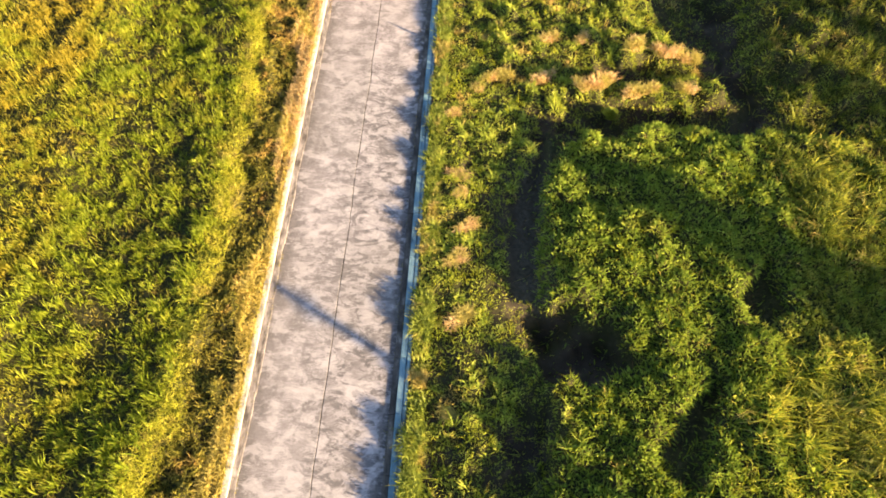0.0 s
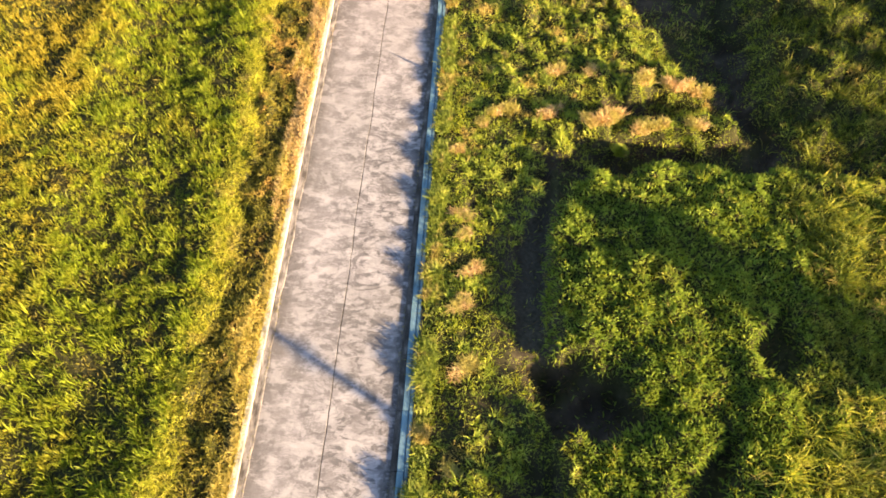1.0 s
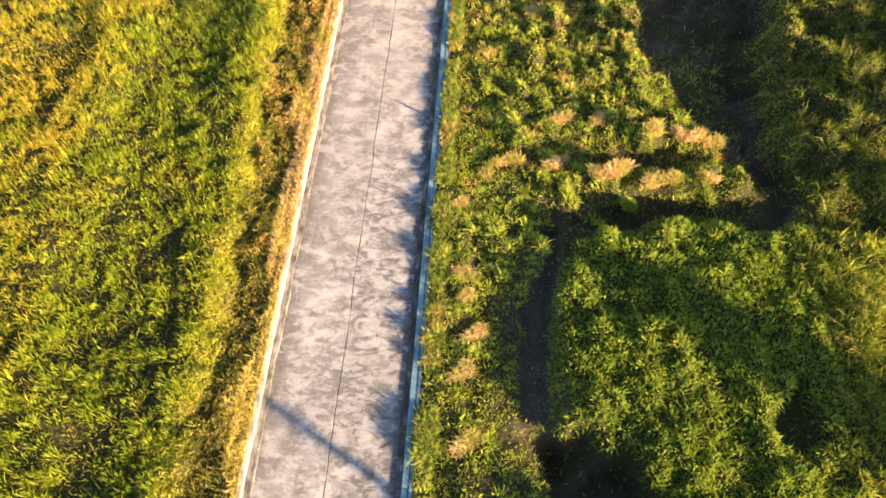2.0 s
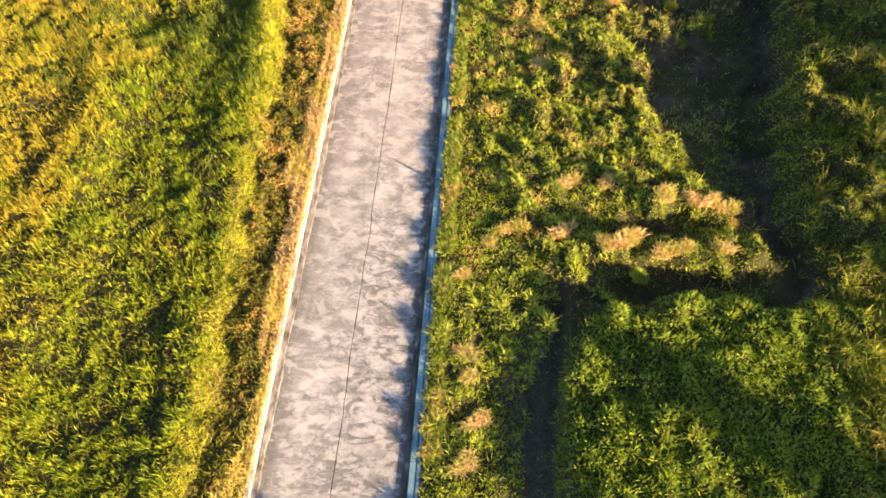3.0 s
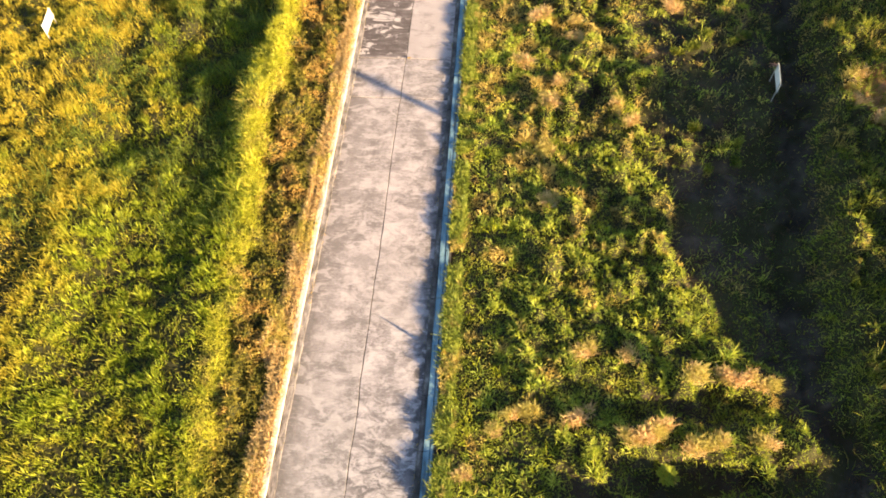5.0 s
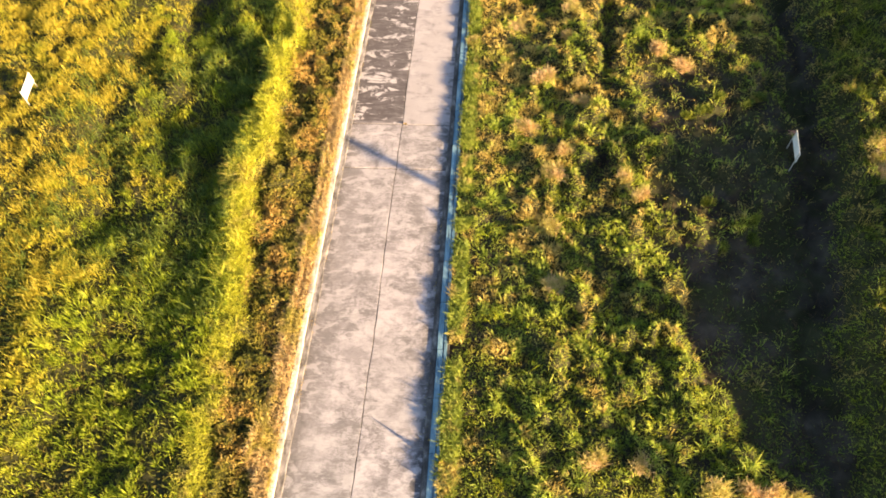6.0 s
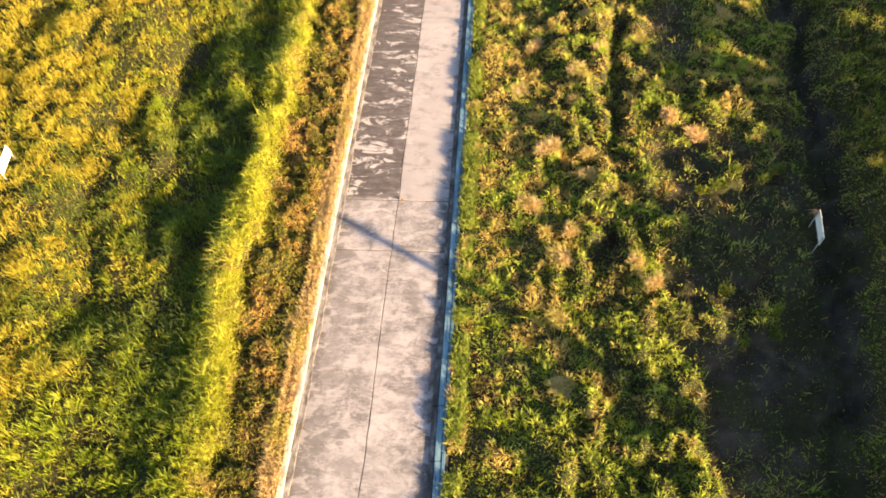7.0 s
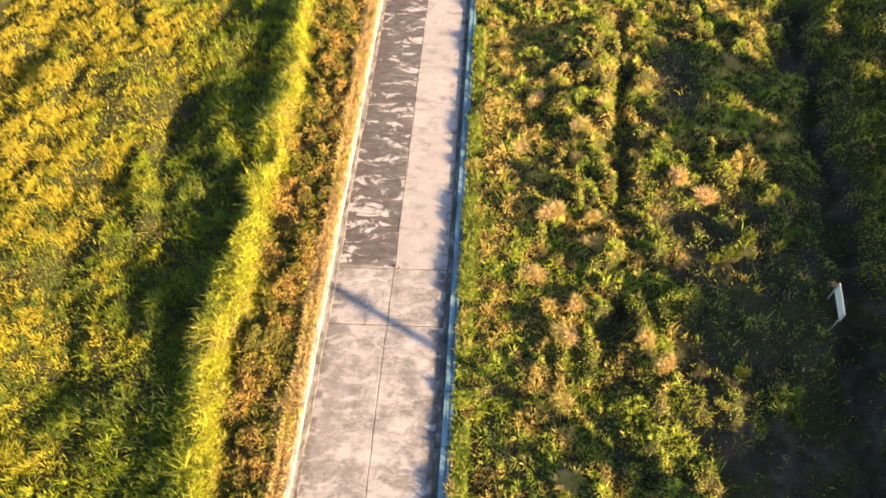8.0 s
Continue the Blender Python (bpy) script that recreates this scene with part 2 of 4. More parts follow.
def concrete_slab():
    n = Nodes("concrete_road")
    strokes = n.noise(1.0, 10, 0.74, n.scaled(0.9, 2.3, 1), 0.45)
    patches = n.noise(0.55, 4, 0.6, None, 0.5)
    fine = n.noise(38, 4, 0.7)
    tyre = n.noise(1.0, 4, 0.6, n.scaled(7.0, 0.35, 1))
    base = n.ramp(strokes, (0.38, (0.17, 0.147, 0.165)), (0.46, (0.34, 0.295, 0.32)), (0.54, (0.47, 0.41, 0.445)))
    wisps = n.noise(1.0, 6, 0.62, n.scaled(2.0, 2.3, 1, (7, 3, 0)), 2.2)
    base = n.mix(n.between(wisps, 0.51, 0.565, 0.0, 0.62), base, (0.19, 0.165, 0.172))
    mottle = n.noise(4.2, 8, 0.74, n.scaled(0.8, 1.5, 1, (2, 5, 0)), 1.1)
    base = n.mix(n.between(mottle, 0.51, 0.585, 0.0, 0.7), base, (0.165, 0.143, 0.15))
    base = n.mix(n.between(patches, 0.44, 0.58, 0.0, 0.7), base, (0.53, 0.462, 0.495))
    base = n.mix(n.between(tyre, 0.50, 0.70, 0.0, 0.22), base, (0.17, 0.155, 0.155))
    base = n.mix(n.between(fine, 0.3, 0.7, 0.0, 0.35), base, (0.20, 0.175, 0.17))
    x, y = n.axis(0), n.axis(1)
    ragged = n.math("ADD", n.math("ABSOLUTE", x, 0), n.math("MULTIPLY", n.noise(1.9, 6, 0.72, n.scaled(1.3, 0.8, 1)), 1.5))
    base = n.mix(n.between(ragged, 2.62, 2.98, 0.0, 0.85), base, (0.09, 0.075, 0.075))
    grime = n.math("ADD", n.math("MULTIPLY", x, -1.0), n.math("MULTIPLY", n.noise(0.9, 6, 0.68, n.scaled(1.0, 0.8, 1)), 2.2))
    base = n.mix(n.between(grime, 2.2, 3.0, 0.0, 0.5), base, (0.17, 0.145, 0.15))
    # Dark edge by the east kerb: its shade put into colour, plus dirt.
    shaded = n.math("ADD", x, n.math("MULTIPLY", n.noise(2.2, 6, 0.7), 1.3))
    base = n.mix(n.between(shaded, 2.66, 2.95, 0.0, 0.85), base, (0.06, 0.052, 0.056))
    silt = n.noise(1.15, 8, 0.62, n.scaled(0.9, 1.5, 1, (9, 2, 0)), 2.6)
    silt = n.math("MULTIPLY", n.between(silt, 0.50, 0.56), n.math("MULTIPLY", n.between(x, -1.8, 0.9), n.between(y, 11.0, 4.0)))
    base = n.mix(n.math("MULTIPLY", silt, 0.85), base, (0.11, 0.096, 0.106))
    brushed = n.noise(1.0, 8, 0.72, n.scaled(2.6, 8.5, 1, (5, 5, 0)), 1.3)
    base = n.mix(n.between(brushed, 0.52, 0.60, 0.0, 0.38), base, (0.15, 0.13, 0.137))
    base = n.mix(n.between(brushed, 0.46, 0.38, 0.0, 0.35), base, (0.55, 0.49, 0.50))
    cloud = n.noise(1.2, 6, 0.6, n.scaled(1.0, 1.5, 1, (6, 1, 0)), 0.5)
    base = n.mix(n.between(cloud, 0.51, 0.60, 0.0, 0.5), base, (0.58, 0.51, 0.535))
    base = n.mix(n.between(cloud, 0.47, 0.39, 0.0, 0.5), base, (0.20, 0.172, 0.182))
    streak = n.noise(1.0, 9, 0.68, n.scaled(0.7, 1.7, 1, (4, 0, 0)), 0.9)
    worn = n.math("MULTIPLY", n.between(y, 24.6, 25.0), n.between(x, 0.0, 0.2, 1.0, 0.0))
    worn = n.math("MULTIPLY", worn, n.between(streak, 0.54, 0.565, 1.0, 0.0))
    base = n.mix(n.math("MULTIPLY", worn, n.between(n.noise(2.2, 5, 0.7, n.scaled(0.6, 2.4, 1, (3, 1, 0))), 0.38, 0.62, 0.95, 0.72)), base, (0.062, 0.045, 0.049))
    chalk = n.math("MULTIPLY", n.math("MULTIPLY", n.between(y, 24.6, 25.0), n.between(x, 0.0, 0.2, 1.0, 0.0)), n.between(streak, 0.56, 0.60))
    base = n.mix(n.math("MULTIPLY", chalk, 0.75), base, (0.58, 0.51, 0.52))
    pale = n.math("MULTIPLY", n.between(y, 24.7, 24.8), n.between(x, 0.09, 0.11))
    pale = n.math("MULTIPLY", pale, n.between(n.noise(1.0, 6, 0.65, n.scaled(0.9, 1.8, 1, (1, 6, 0)), 0.6), 0.60, 0.45, 0.15, 0.85))
    base = n.mix(pale, base, (0.45, 0.39, 0.41))
    base = n.mix(n.between(y, 16.0, 3.0), base, n.mix(1.0, base, (0.95, 1.0, 1.03), "MULTIPLY"))
    tone = n.node("ShaderNodeObjectInfo").outputs["Random"]
    base = n.mix(n.between(tone, 0, 1, 0.0, 0.2), base, (0.19, 0.175, 0.17))
    n.bump(n.mix(0.5, fine, strokes), 0.35, 0.012)
    return n.finish(base, 0.85)


def kerb_paint():
    n = Nodes("kerb_limewash")
    worn = n.noise(2.4, 6, 0.7, n.scaled(1, 0.5, 1))
    base = n.ramp(worn, (0.36, (0.26, 0.24, 0.22)), (0.48, (0.52, 0.50, 0.47)), (0.66, (0.70, 0.68, 0.64)))
    base = n.mix(n.between(n.noise(11, 4, 0.7), 0.55, 0.75, 0.0, 0.5), base, (0.32, 0.29, 0.27))
    n.bump(n.noise(40, 4, 0.7), 0.3, 0.01)
    return n.finish(base, 0.8)


def kerb_in_shade():
    n = Nodes("kerb_shaded_limewash")
    worn = n.noise(2.0, 6, 0.7, n.scaled(2.2, 0.3, 1))
    # Worn limewash with the kerb's blue skylit shade put into the ramp.
    base = n.ramp(worn, (0.34, (0.05, 0.075, 0.095)), (0.45, (0.13, 0.235, 0.32)), (0.64, (0.22, 0.36, 0.46)))
    base = n.mix(n.between(n.noise(9, 4, 0.7), 0.55, 0.75, 0.0, 0.5), base, (0.05, 0.05, 0.052))
    n.bump(n.noise(40, 4, 0.7), 0.3, 0.01)
    return n.finish(base, 0.8)


def kerb_foot():
    n = Nodes("kerb_foot_concrete")
    # Ramp kept dark to add the east kerb's shade, besides gutter dirt.
    base = n.ramp(n.noise(3.0, 6, 0.7, n.scaled(1, 0.4, 1)), (0.40, (0.045, 0.038, 0.036)), (0.55, (0.12, 0.105, 0.10)), (0.70, (0.34, 0.31, 0.295)))
    n.bump(n.noise(40, 4, 0.7), 0.4, 0.012)
    return n.finish(base, 0.9)


def kerb_fillet():
    n = Nodes("mortar_fillet")
    base = n.ramp(n.noise(2.6, 6, 0.7, n.scaled(1.6, 0.5, 1)), (0.38, (0.07, 0.06, 0.06)), (0.50, (0.21, 0.185, 0.19)), (0.68, (0.42, 0.375, 0.38)))
    base = n.mix(n.between(n.noise(14, 4, 0.7), 0.5, 0.72, 0.0, 0.5), base, (0.14, 0.12, 0.11))
    n.bump(n.noise(30, 4, 0.7), 0.5, 0.015)
    return n.finish(base, 0.9)


def soil():
    n = Nodes("damp_soil")
    base = n.ramp(n.noise(0.9, 6, 0.65), (0.35, (0.028, 0.021, 0.016)), (0.55, (0.062, 0.049, 0.038)), (0.7, (0.115, 0.09, 0.068)))
    moss = n.noise(0.35, 5, 0.65)
    base = n.mix(n.between(moss, 0.44, 0.62, 0.0, 0.6), base, (0.034, 0.04, 0.009))
    thatch = n.ramp(n.noise(7, 5, 0.7), (0.35, (0.022, 0.024, 0.011)), (0.52, (0.044, 0.045, 0.019)), (0.70, (0.085, 0.077, 0.035)))
    raised = n.math("ADD", n.math("ADD", n.axis(2), n.between(n.axis(0), -4.0, -5.2, 0.0, 0.9)), n.math("MULTIPLY", n.noise(2.2, 4, 0.6), 0.16))
    base = n.mix(n.between(raised, 0.04, 0.26, 0.0, 0.9), base, thatch)
    x, y = n.axis(0), n.axis(1)
    sandy = n.math("MULTIPLY", n.between(n.math("ABSOLUTE", n.math("SUBTRACT", x, 7.15), 0), 1.0, 0.3), n.math("MULTIPLY", n.between(y, -4.8, -3.8), n.between(y, 3.4, 2.4)))
    base = n.mix(n.math("MULTIPLY", sandy, n.between(n.noise(2.4, 5, 0.7), 0.3, 0.55, 0.3, 0.95)), base, n.ramp(n.noise(8, 5, 0.7), (0.3, (0.04, 0.035, 0.027)), (0.7, (0.135, 0.112, 0.088))))
    away = n.node("ShaderNodeVectorMath")
    away.operation = "DISTANCE"
    n.link(n.scaled(1, 0.75, 0), away.inputs[0])
    away.inputs[1].default_value = (21.6, 21.5 * 0.75, 0)
    red = n.between(n.math("ADD", away.outputs["Value"], n.math("MULTIPLY", n.noise(1.4, 5, 0.7), 1.2)), 2.2, 1.4)
    base = n.mix(red, base, n.ramp(n.noise(5, 5, 0.7), (0.3, (0.16, 0.075, 0.03)), (0.7, (0.42, 0.23, 0.11))))
    west = n.math("ADD", x, n.math("MULTIPLY", y, 0.24))
    east = n.math("SUBTRACT", x, n.math("MULTIPLY", y, 0.1))
    outside = n.math("MAXIMUM", n.math("MAXIMUM", n.between(west, -16.8, -18.2), n.between(east, 22.8, 24.2)), n.math("MAXIMUM", n.between(y, -13.6, -14.8), n.between(y, 42.6, 43.8)))
    outside = n.math("MULTIPLY", outside, n.between(n.math("ABSOLUTE", x, 0), 3.2, 3.6))
    meadow = n.ramp(n.noise(6, 6, 0.75), (0.34, (0.03, 0.04, 0.006)), (0.5, (0.09, 0.105, 0.014)), (0.66, (0.18, 0.17, 0.03)))
    meadow = n.mix(n.between(n.noise(0.4, 5, 0.65), 0.4, 0.62, 0.0, 0.5), meadow, (0.06, 0.08, 0.012))
    base = n.mix(outside, base, meadow)
    n.bump(n.noise(9, 6, 0.7), 0.6, 0.06)
    n.surface.inputs["Specular IOR Level"].default_value = 0.1
    return n.finish(base, 0.95)


def joint_dirt():
    n = Nodes("joint_dirt")
    n.bump(n.noise(25, 4, 0.7), 0.6, 0.02)
    return n.finish(n.ramp(n.noise(6, 4, 0.7), (0.3, (0.018, 0.015, 0.013)), (0.7, (0.06, 0.05, 0.04))), 0.95)


def grass_material(name, dark, mid, pale, dry, dry_from, dry_to, patch=0.35, axis_bias=None, ripe=None, fleck_scale=2.6, clump=2.4, shear=0.0):
    """Blades that vary one by one, and turn to straw in patches."""
    n = Nodes(name)
    cells = n.node("ShaderNodeTexVoronoi", Scale=clump)
    wander = n.node("ShaderNodeVectorMath")
    flat, drift = n.scaled(1, 1, 0.15), n.node("ShaderNodeTexNoise", Scale=3.0)
    n.link(n.place, drift.inputs["Vector"])
    n.link(flat, wander.inputs[0]), n.link(n.mix(0.75, (0, 0, 0), drift.outputs["Color"]), wander.inputs[1])
    n.link(wander.outputs[0], cells.inputs["Vector"])
    vigour = n.math("ADD", n.math("MULTIPLY", n.island(), 0.45), n.math("MULTIPLY", cells.outputs["Color"], 0.55))
    colour = n.ramp(vigour, (0.08, dark), (0.5, mid), (0.92, pale))
    field = n.noise(patch, 5, 0.6, None, 0.3)
    if axis_bias:
        field = n.math("ADD", field, n.between(n.math("ADD", n.axis(0), n.math("MULTIPLY", n.axis(1), shear)), *axis_bias))
    if ripe:
        field = n.math("ADD", field, n.between(n.axis(1), *ripe))
    fleck = n.math("ADD", field, n.math("MULTIPLY", n.math("SUBTRACT", n.noise(fleck_scale, 3, 0.6), 0.5), 0.35))
    colour = n.mix(n.between(fleck, dry_from, dry_to), colour, n.ramp(n.island(), (0.0, tuple(c * 0.6 for c in dry)), (1.0, dry)))
    return n.leafy(colour)


CONCRETE, LIME, SHADED_LIME, FOOT, FILLET, SOIL, JOINT = concrete_slab(), kerb_paint(), kerb_in_shade(), kerb_foot(), kerb_fillet(), soil(), joint_dirt()
FIELD = grass_material("field_grass_blades", (0.11, 0.165, 0.014), (0.28, 0.345, 0.025), (0.45, 0.475, 0.042), (0.57, 0.465, 0.055), 0.53, 0.82, 0.3, (-7.5, -15.0, 0.0, 0.22), (-14.0, 34.0, -0.05, 0.09), shear=0.06)
# Yellow grass, paler than the field: the bank's sunlit look is partly painted in.
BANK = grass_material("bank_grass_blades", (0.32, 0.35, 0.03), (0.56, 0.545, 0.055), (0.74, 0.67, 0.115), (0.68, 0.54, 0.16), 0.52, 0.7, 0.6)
VERGE = grass_material("verge_weed_leaves", (0.055, 0.07, 0.015), (0.22, 0.205, 0.036), (0.52, 0.44, 0.09), (0.64, 0.42, 0.13), 0.48, 0.64, 0.7, None, (-4.0, 18.0, -0.09, 0.04))
EDGE = grass_material("edge_grass_blades", (0.38, 0.33, 0.06), (0.56, 0.45, 0.12), (0.70, 0.56, 0.19), (0.80, 0.57, 0.27), 0.50, 0.66, 0.5, None, (-6.0, 8.0, -0.12, 0.14))
WEED = grass_material("weed_leaves", (0.12, 0.18, 0.033), (0.40, 0.475, 0.07), (0.66, 0.65, 0.11), (0.76, 0.58, 0.18), 0.58, 0.70, 0.8, (9.5, 4.0, 0.0, 0.045), (-6.0, 32.0, -0.06, 0.115), 1.6)
WISP = grass_material("weed_grass_blades", (0.17, 0.22, 0.010), (0.32, 0.37, 0.015), (0.46, 0.46, 0.03), (0.66, 0.50, 0.14), 0.52, 0.66, 0.8, None, (2.0, 36.0, 0.0, 0.125), 1.2)
KERBSIDE = grass_material("kerbside_grass_blades", (0.10, 0.14, 0.028), (0.27, 0.325, 0.05), (0.46, 0.475, 0.085), (0.60, 0.47, 0.15), 0.52, 0.66, 0.9)
LUSH = grass_material("tall_weed_leaves", (0.14, 0.215, 0.04), (0.28, 0.37, 0.055), (0.44, 0.50, 0.085), (0.60, 0.54, 0.11), 0.58, 0.8, 0.3, (11.0, 19.0, 0.0, 0.16))
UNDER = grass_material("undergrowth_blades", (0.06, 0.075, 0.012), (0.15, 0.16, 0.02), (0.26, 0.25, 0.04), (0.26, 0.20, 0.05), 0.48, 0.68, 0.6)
# Darkened weed grass: the slope's shade is put into the blade colour.
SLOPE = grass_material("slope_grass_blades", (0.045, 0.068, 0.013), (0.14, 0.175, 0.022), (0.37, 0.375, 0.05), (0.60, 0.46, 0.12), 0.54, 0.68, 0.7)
# Darker than the open field's grass: shade of the hollows is in the colour.
SHADY = grass_material("shaded_hollow_blades", (0.055, 0.085, 0.018), (0.125, 0.172, 0.03), (0.26, 0.30, 0.046), (0.34, 0.29, 0.05), 0.62, 0.8, 0.5)
DEAD = grass_material("dead_stalks", (0.03, 0.021, 0.011), (0.09, 0.058, 0.028), (0.19, 0.125, 0.065), (0.07, 0.09, 0.02), 0.56, 0.7, 0.6)
STRAW = grass_material("dry_straw", (0.40, 0.26, 0.11), (0.70, 0.48, 0.23), (0.86, 0.64, 0.38), (0.62, 0.53, 0.15), 0.4, 0.6, 0.8)
TREELEAF = grass_material("tree_leaves", (0.03, 0.06, 0.012), (0.055, 0.10, 0.02), (0.09, 0.14, 0.03), (0.12, 0.13, 0.03), 0.6, 0.8, 0.4)


def plain_grain(name, low, high, scale, rough, bump=0.3):
    n = Nodes(name)
    n.bump(n.noise(scale * 3, 4, 0.7), bump, 0.01)
    return n.finish(n.ramp(n.noise(scale, 5, 0.65), (0.35, low), (0.65, high)), rough)


BARK = plain_grain("bark", (0.05, 0.038, 0.028), (0.12, 0.095, 0.07), 9, 0.9, 0.7)
POLE = plain_grain("pole_concrete", (0.30, 0.29, 0.27), (0.40, 0.385, 0.36), 5, 0.85)
BOARD = plain_grain("white_board_paint", (0.72, 0.72, 0.71), (0.82, 0.82, 0.81), 4, 0.5, 0.1)
STAKE = plain_grain("pale_stake_wood", (0.42, 0.38, 0.32), (0.60, 0.56, 0.50), 12, 0.8)
RAG = plain_grain("red_rag", (0.52, 0.17, 0.11), (0.74, 0.42, 0.33), 15, 0.9)


# ---- ground ----
def spread(low, high, pitch, reach):
    """Even steps between low and high, then ever longer ones to the horizon."""
    mid = np.arange(low, high + pitch / 2, pitch)
    far, gap, out = [], pitch, 0.0
    while out < reach:
        gap *= 1.35
        out += gap
        far.append(out)
    far = np.array(far)
    return np.concatenate([low - far[::-1], mid, high + far])


def build_ground():
    xs, ys = spread(-27, 30, 0.26, 2500), spread(-20, 47, 0.16, 2500)
    xs = np.concatenate([xs[xs < -5.6], np.arange(-5.6, -2.8, 0.13), xs[(xs > -2.75) & (xs < 2.7)], np.arange(2.8, 23.0, 0.13), xs[xs > 23.05]])
    gx, gy = np.meshgrid(xs, ys)
    verts = np.stack([gx, gy, ground_z(gx, gy)], -1).reshape(-1, 3)
    w, h = len(xs), len(ys)
    a = (np.arange(h - 1)[:, None] * w + np.arange(w - 1)).ravel()
    tris = np.concatenate([np.stack([a, a + 1, a + w + 1], 1), np.stack([a, a + w + 1, a + w], 1)])
    return tagged(raw("ground", verts, tris, SOIL, True), "damp dark soil with moss under the weeds", "ground", kind="structure")


ground = build_ground()


# ---- road ----
HALF, Y0, Y1 = 2.5, -42.0, 78.0
CUTS = [-42, -36, -30, -26, -22, -18, -13.8, -9.8, -5.6, -1.6, 2.4, 6.25, 10.2, 14.05, 18.1, 22.05, 24.75, 29, 33, 37, 41, 45, 49, 53, 57, 63, 70, 78]


def build_slab(x0, x1, y0, y1, parent):
    """A cast slab with slightly ragged arrises."""
    bm = bmesh.new()
    ring, nx, ny = [], 5, max(4, int((y1 - y0) / 0.4))
    for k in range(nx):
        ring.append((x0 + (x1 - x0) * k / nx, y0))
    for k in range(ny):
        ring.append((x1, y0 + (y1 - y0) * k / ny))
    for k in range(nx):
        ring.append((x1 - (x1 - x0) * k / nx, y1))
    for k in range(ny):
        ring.append((x0, y1 - (y1 - y0) * k / ny))
    cx, cy = (x0 + x1) / 2, (y0 + y1) / 2
    rows = []
    for inset, z in ((0.0, -0.12), (0.0, -0.006), (0.007, 0.0)):
        row = []
        for x, y in ring:
            j = random.uniform(0, 0.014) if z > -0.1 else 0.0
            sway = 0.06 * (float(grain(y, 0.0, 1.7, 59)) - 0.5) + 0.04 * (float(grain(y, 0.0, 0.5, 60)) - 0.5) if abs(x) < 0.5 else 0.0
            row.append(bm.verts.new((x + sway + math.copysign(inset + j, cx - x), y + math.copysign(inset + j, cy - y), z)))
        rows.append(row)
    for low, high in zip(rows, rows[1:]):
        for k in range(len(ring)):
            bm.faces.new((low[k], low[k - len(ring) + 1], high[k - len(ring) + 1], high[k]))
    bm.faces.new(rows[2])
    return part("slab", bm, CONCRETE, parent)


bm = bmesh.new()
box(bm, -HALF - 0.02, HALF + 0.02, Y0 - 400, Y1 + 600, -0.2, -0.035)
road = tagged(part("road", bm, JOINT), "worn grey concrete lane with dark joints and stains", "road", kind="structure")
for k, (a, b) in enumerate(zip(CUTS, CUTS[1:])):
    south, north = (0.016 if c in (22.05, 24.75) else -0.012 for c in (a, b))
    build_slab(-HALF + 0.01, 0.07 - 0.010, a + south, b - north, road)
    build_slab(0.07 + 0.010, HALF - 0.01, a + south, b - north, road)
for a, b in ((Y0 - 400, Y0), (Y1, Y1 + 600)):
    bm = bmesh.new()
    box(bm, -HALF, HALF, a, b, -0.03, 0.0)
    part("slab", bm, CONCRETE, road)


def mortar_strip(y0, y1, z, parent):
    """A trowelled fillet at the kerb's foot with a crooked, broken edge towards the lane."""
    bm = bmesh.new()
    n = 15
    rows = []
    for k in range(n + 1):
        y = y0 + (y1 - y0) * k / n
        edge = -HALF + 0.21 + 0.10 * (float(grain(y, 0.0, 1.3, 57)) - 0.5) + 0.05 * (float(grain(y, 0.0, 0.35, 58)) - 0.5)
        rows.append([bm.verts.new(c) for c in ((-HALF - 0.035, y, -0.02), (-HALF - 0.035, y, z + 0.01), (edge - 0.02, y, z), (edge, y, z - 0.014), (edge, y, -0.02))])
    for a, b in zip(rows, rows[1:]):
        for k in range(4):
            bm.faces.new((a[k], a[k + 1], b[k + 1], b[k]))
    bm.faces.new(rows[0]), bm.faces.new(rows[-1][::-1])
    bmesh.ops.recalc_face_normals(bm, faces=bm.faces)
    return part("fillet", bm, FILLET, parent)


def build_kerb(name, side, label):
    bm = bmesh.new()
    box(bm, *sorted((side * (HALF + 0.03), side * (HALF + 0.5))), Y0 - 60, Y1 + 60, -0.2, 0.02)
    kerb = tagged(part(name, bm, FOOT), label, "kerb", kind="structure")
    y = Y0
    while y < Y1:
        length = random.choice((1.9, 2.0, 2.1))
        lift, slip = random.uniform(-0.006, 0.006), random.uniform(-0.008, 0.008)
        if side > 0:
            bm = bmesh.new()
            box(bm, HALF - 0.18 + slip, HALF + 0.03 + slip, y + 0.006, y + length - 0.006, -0.02, 0.045 + lift, 0.015)
            part("foot_stone", bm, FOOT, kerb)
        else:
            mortar_strip(y + 0.004, y + length - 0.004, 0.024 + 0.3 * lift, kerb)
        bm = bmesh.new()
        box(bm, *sorted((side * (HALF + 0.04 + slip), side * (HALF + (0.26 if side > 0 else 0.25) + slip))), y + 0.003, y + length - 0.003, -0.1, (0.125 if side > 0 else 0.13) + lift, 0.018)
        part("kerb_stone", bm, SHADED_LIME if side > 0 else LIME, kerb)
        bm = bmesh.new()
        box(bm, *sorted((side * (HALF + (0.28 if side > 0 else 0.27) + slip), side * (HALF + 0.4 + slip))), y + 0.3, y + length + 0.288, -0.1, (0.135 if side > 0 else 0.07) - lift, 0.02)
        part("back_stone", bm, SHADED_LIME if side > 0 else FOOT, kerb)
        y += length
    return kerb


build_kerb("kerb_east", 1, "worn limewashed concrete kerb in two strips, blue shade in its colour")
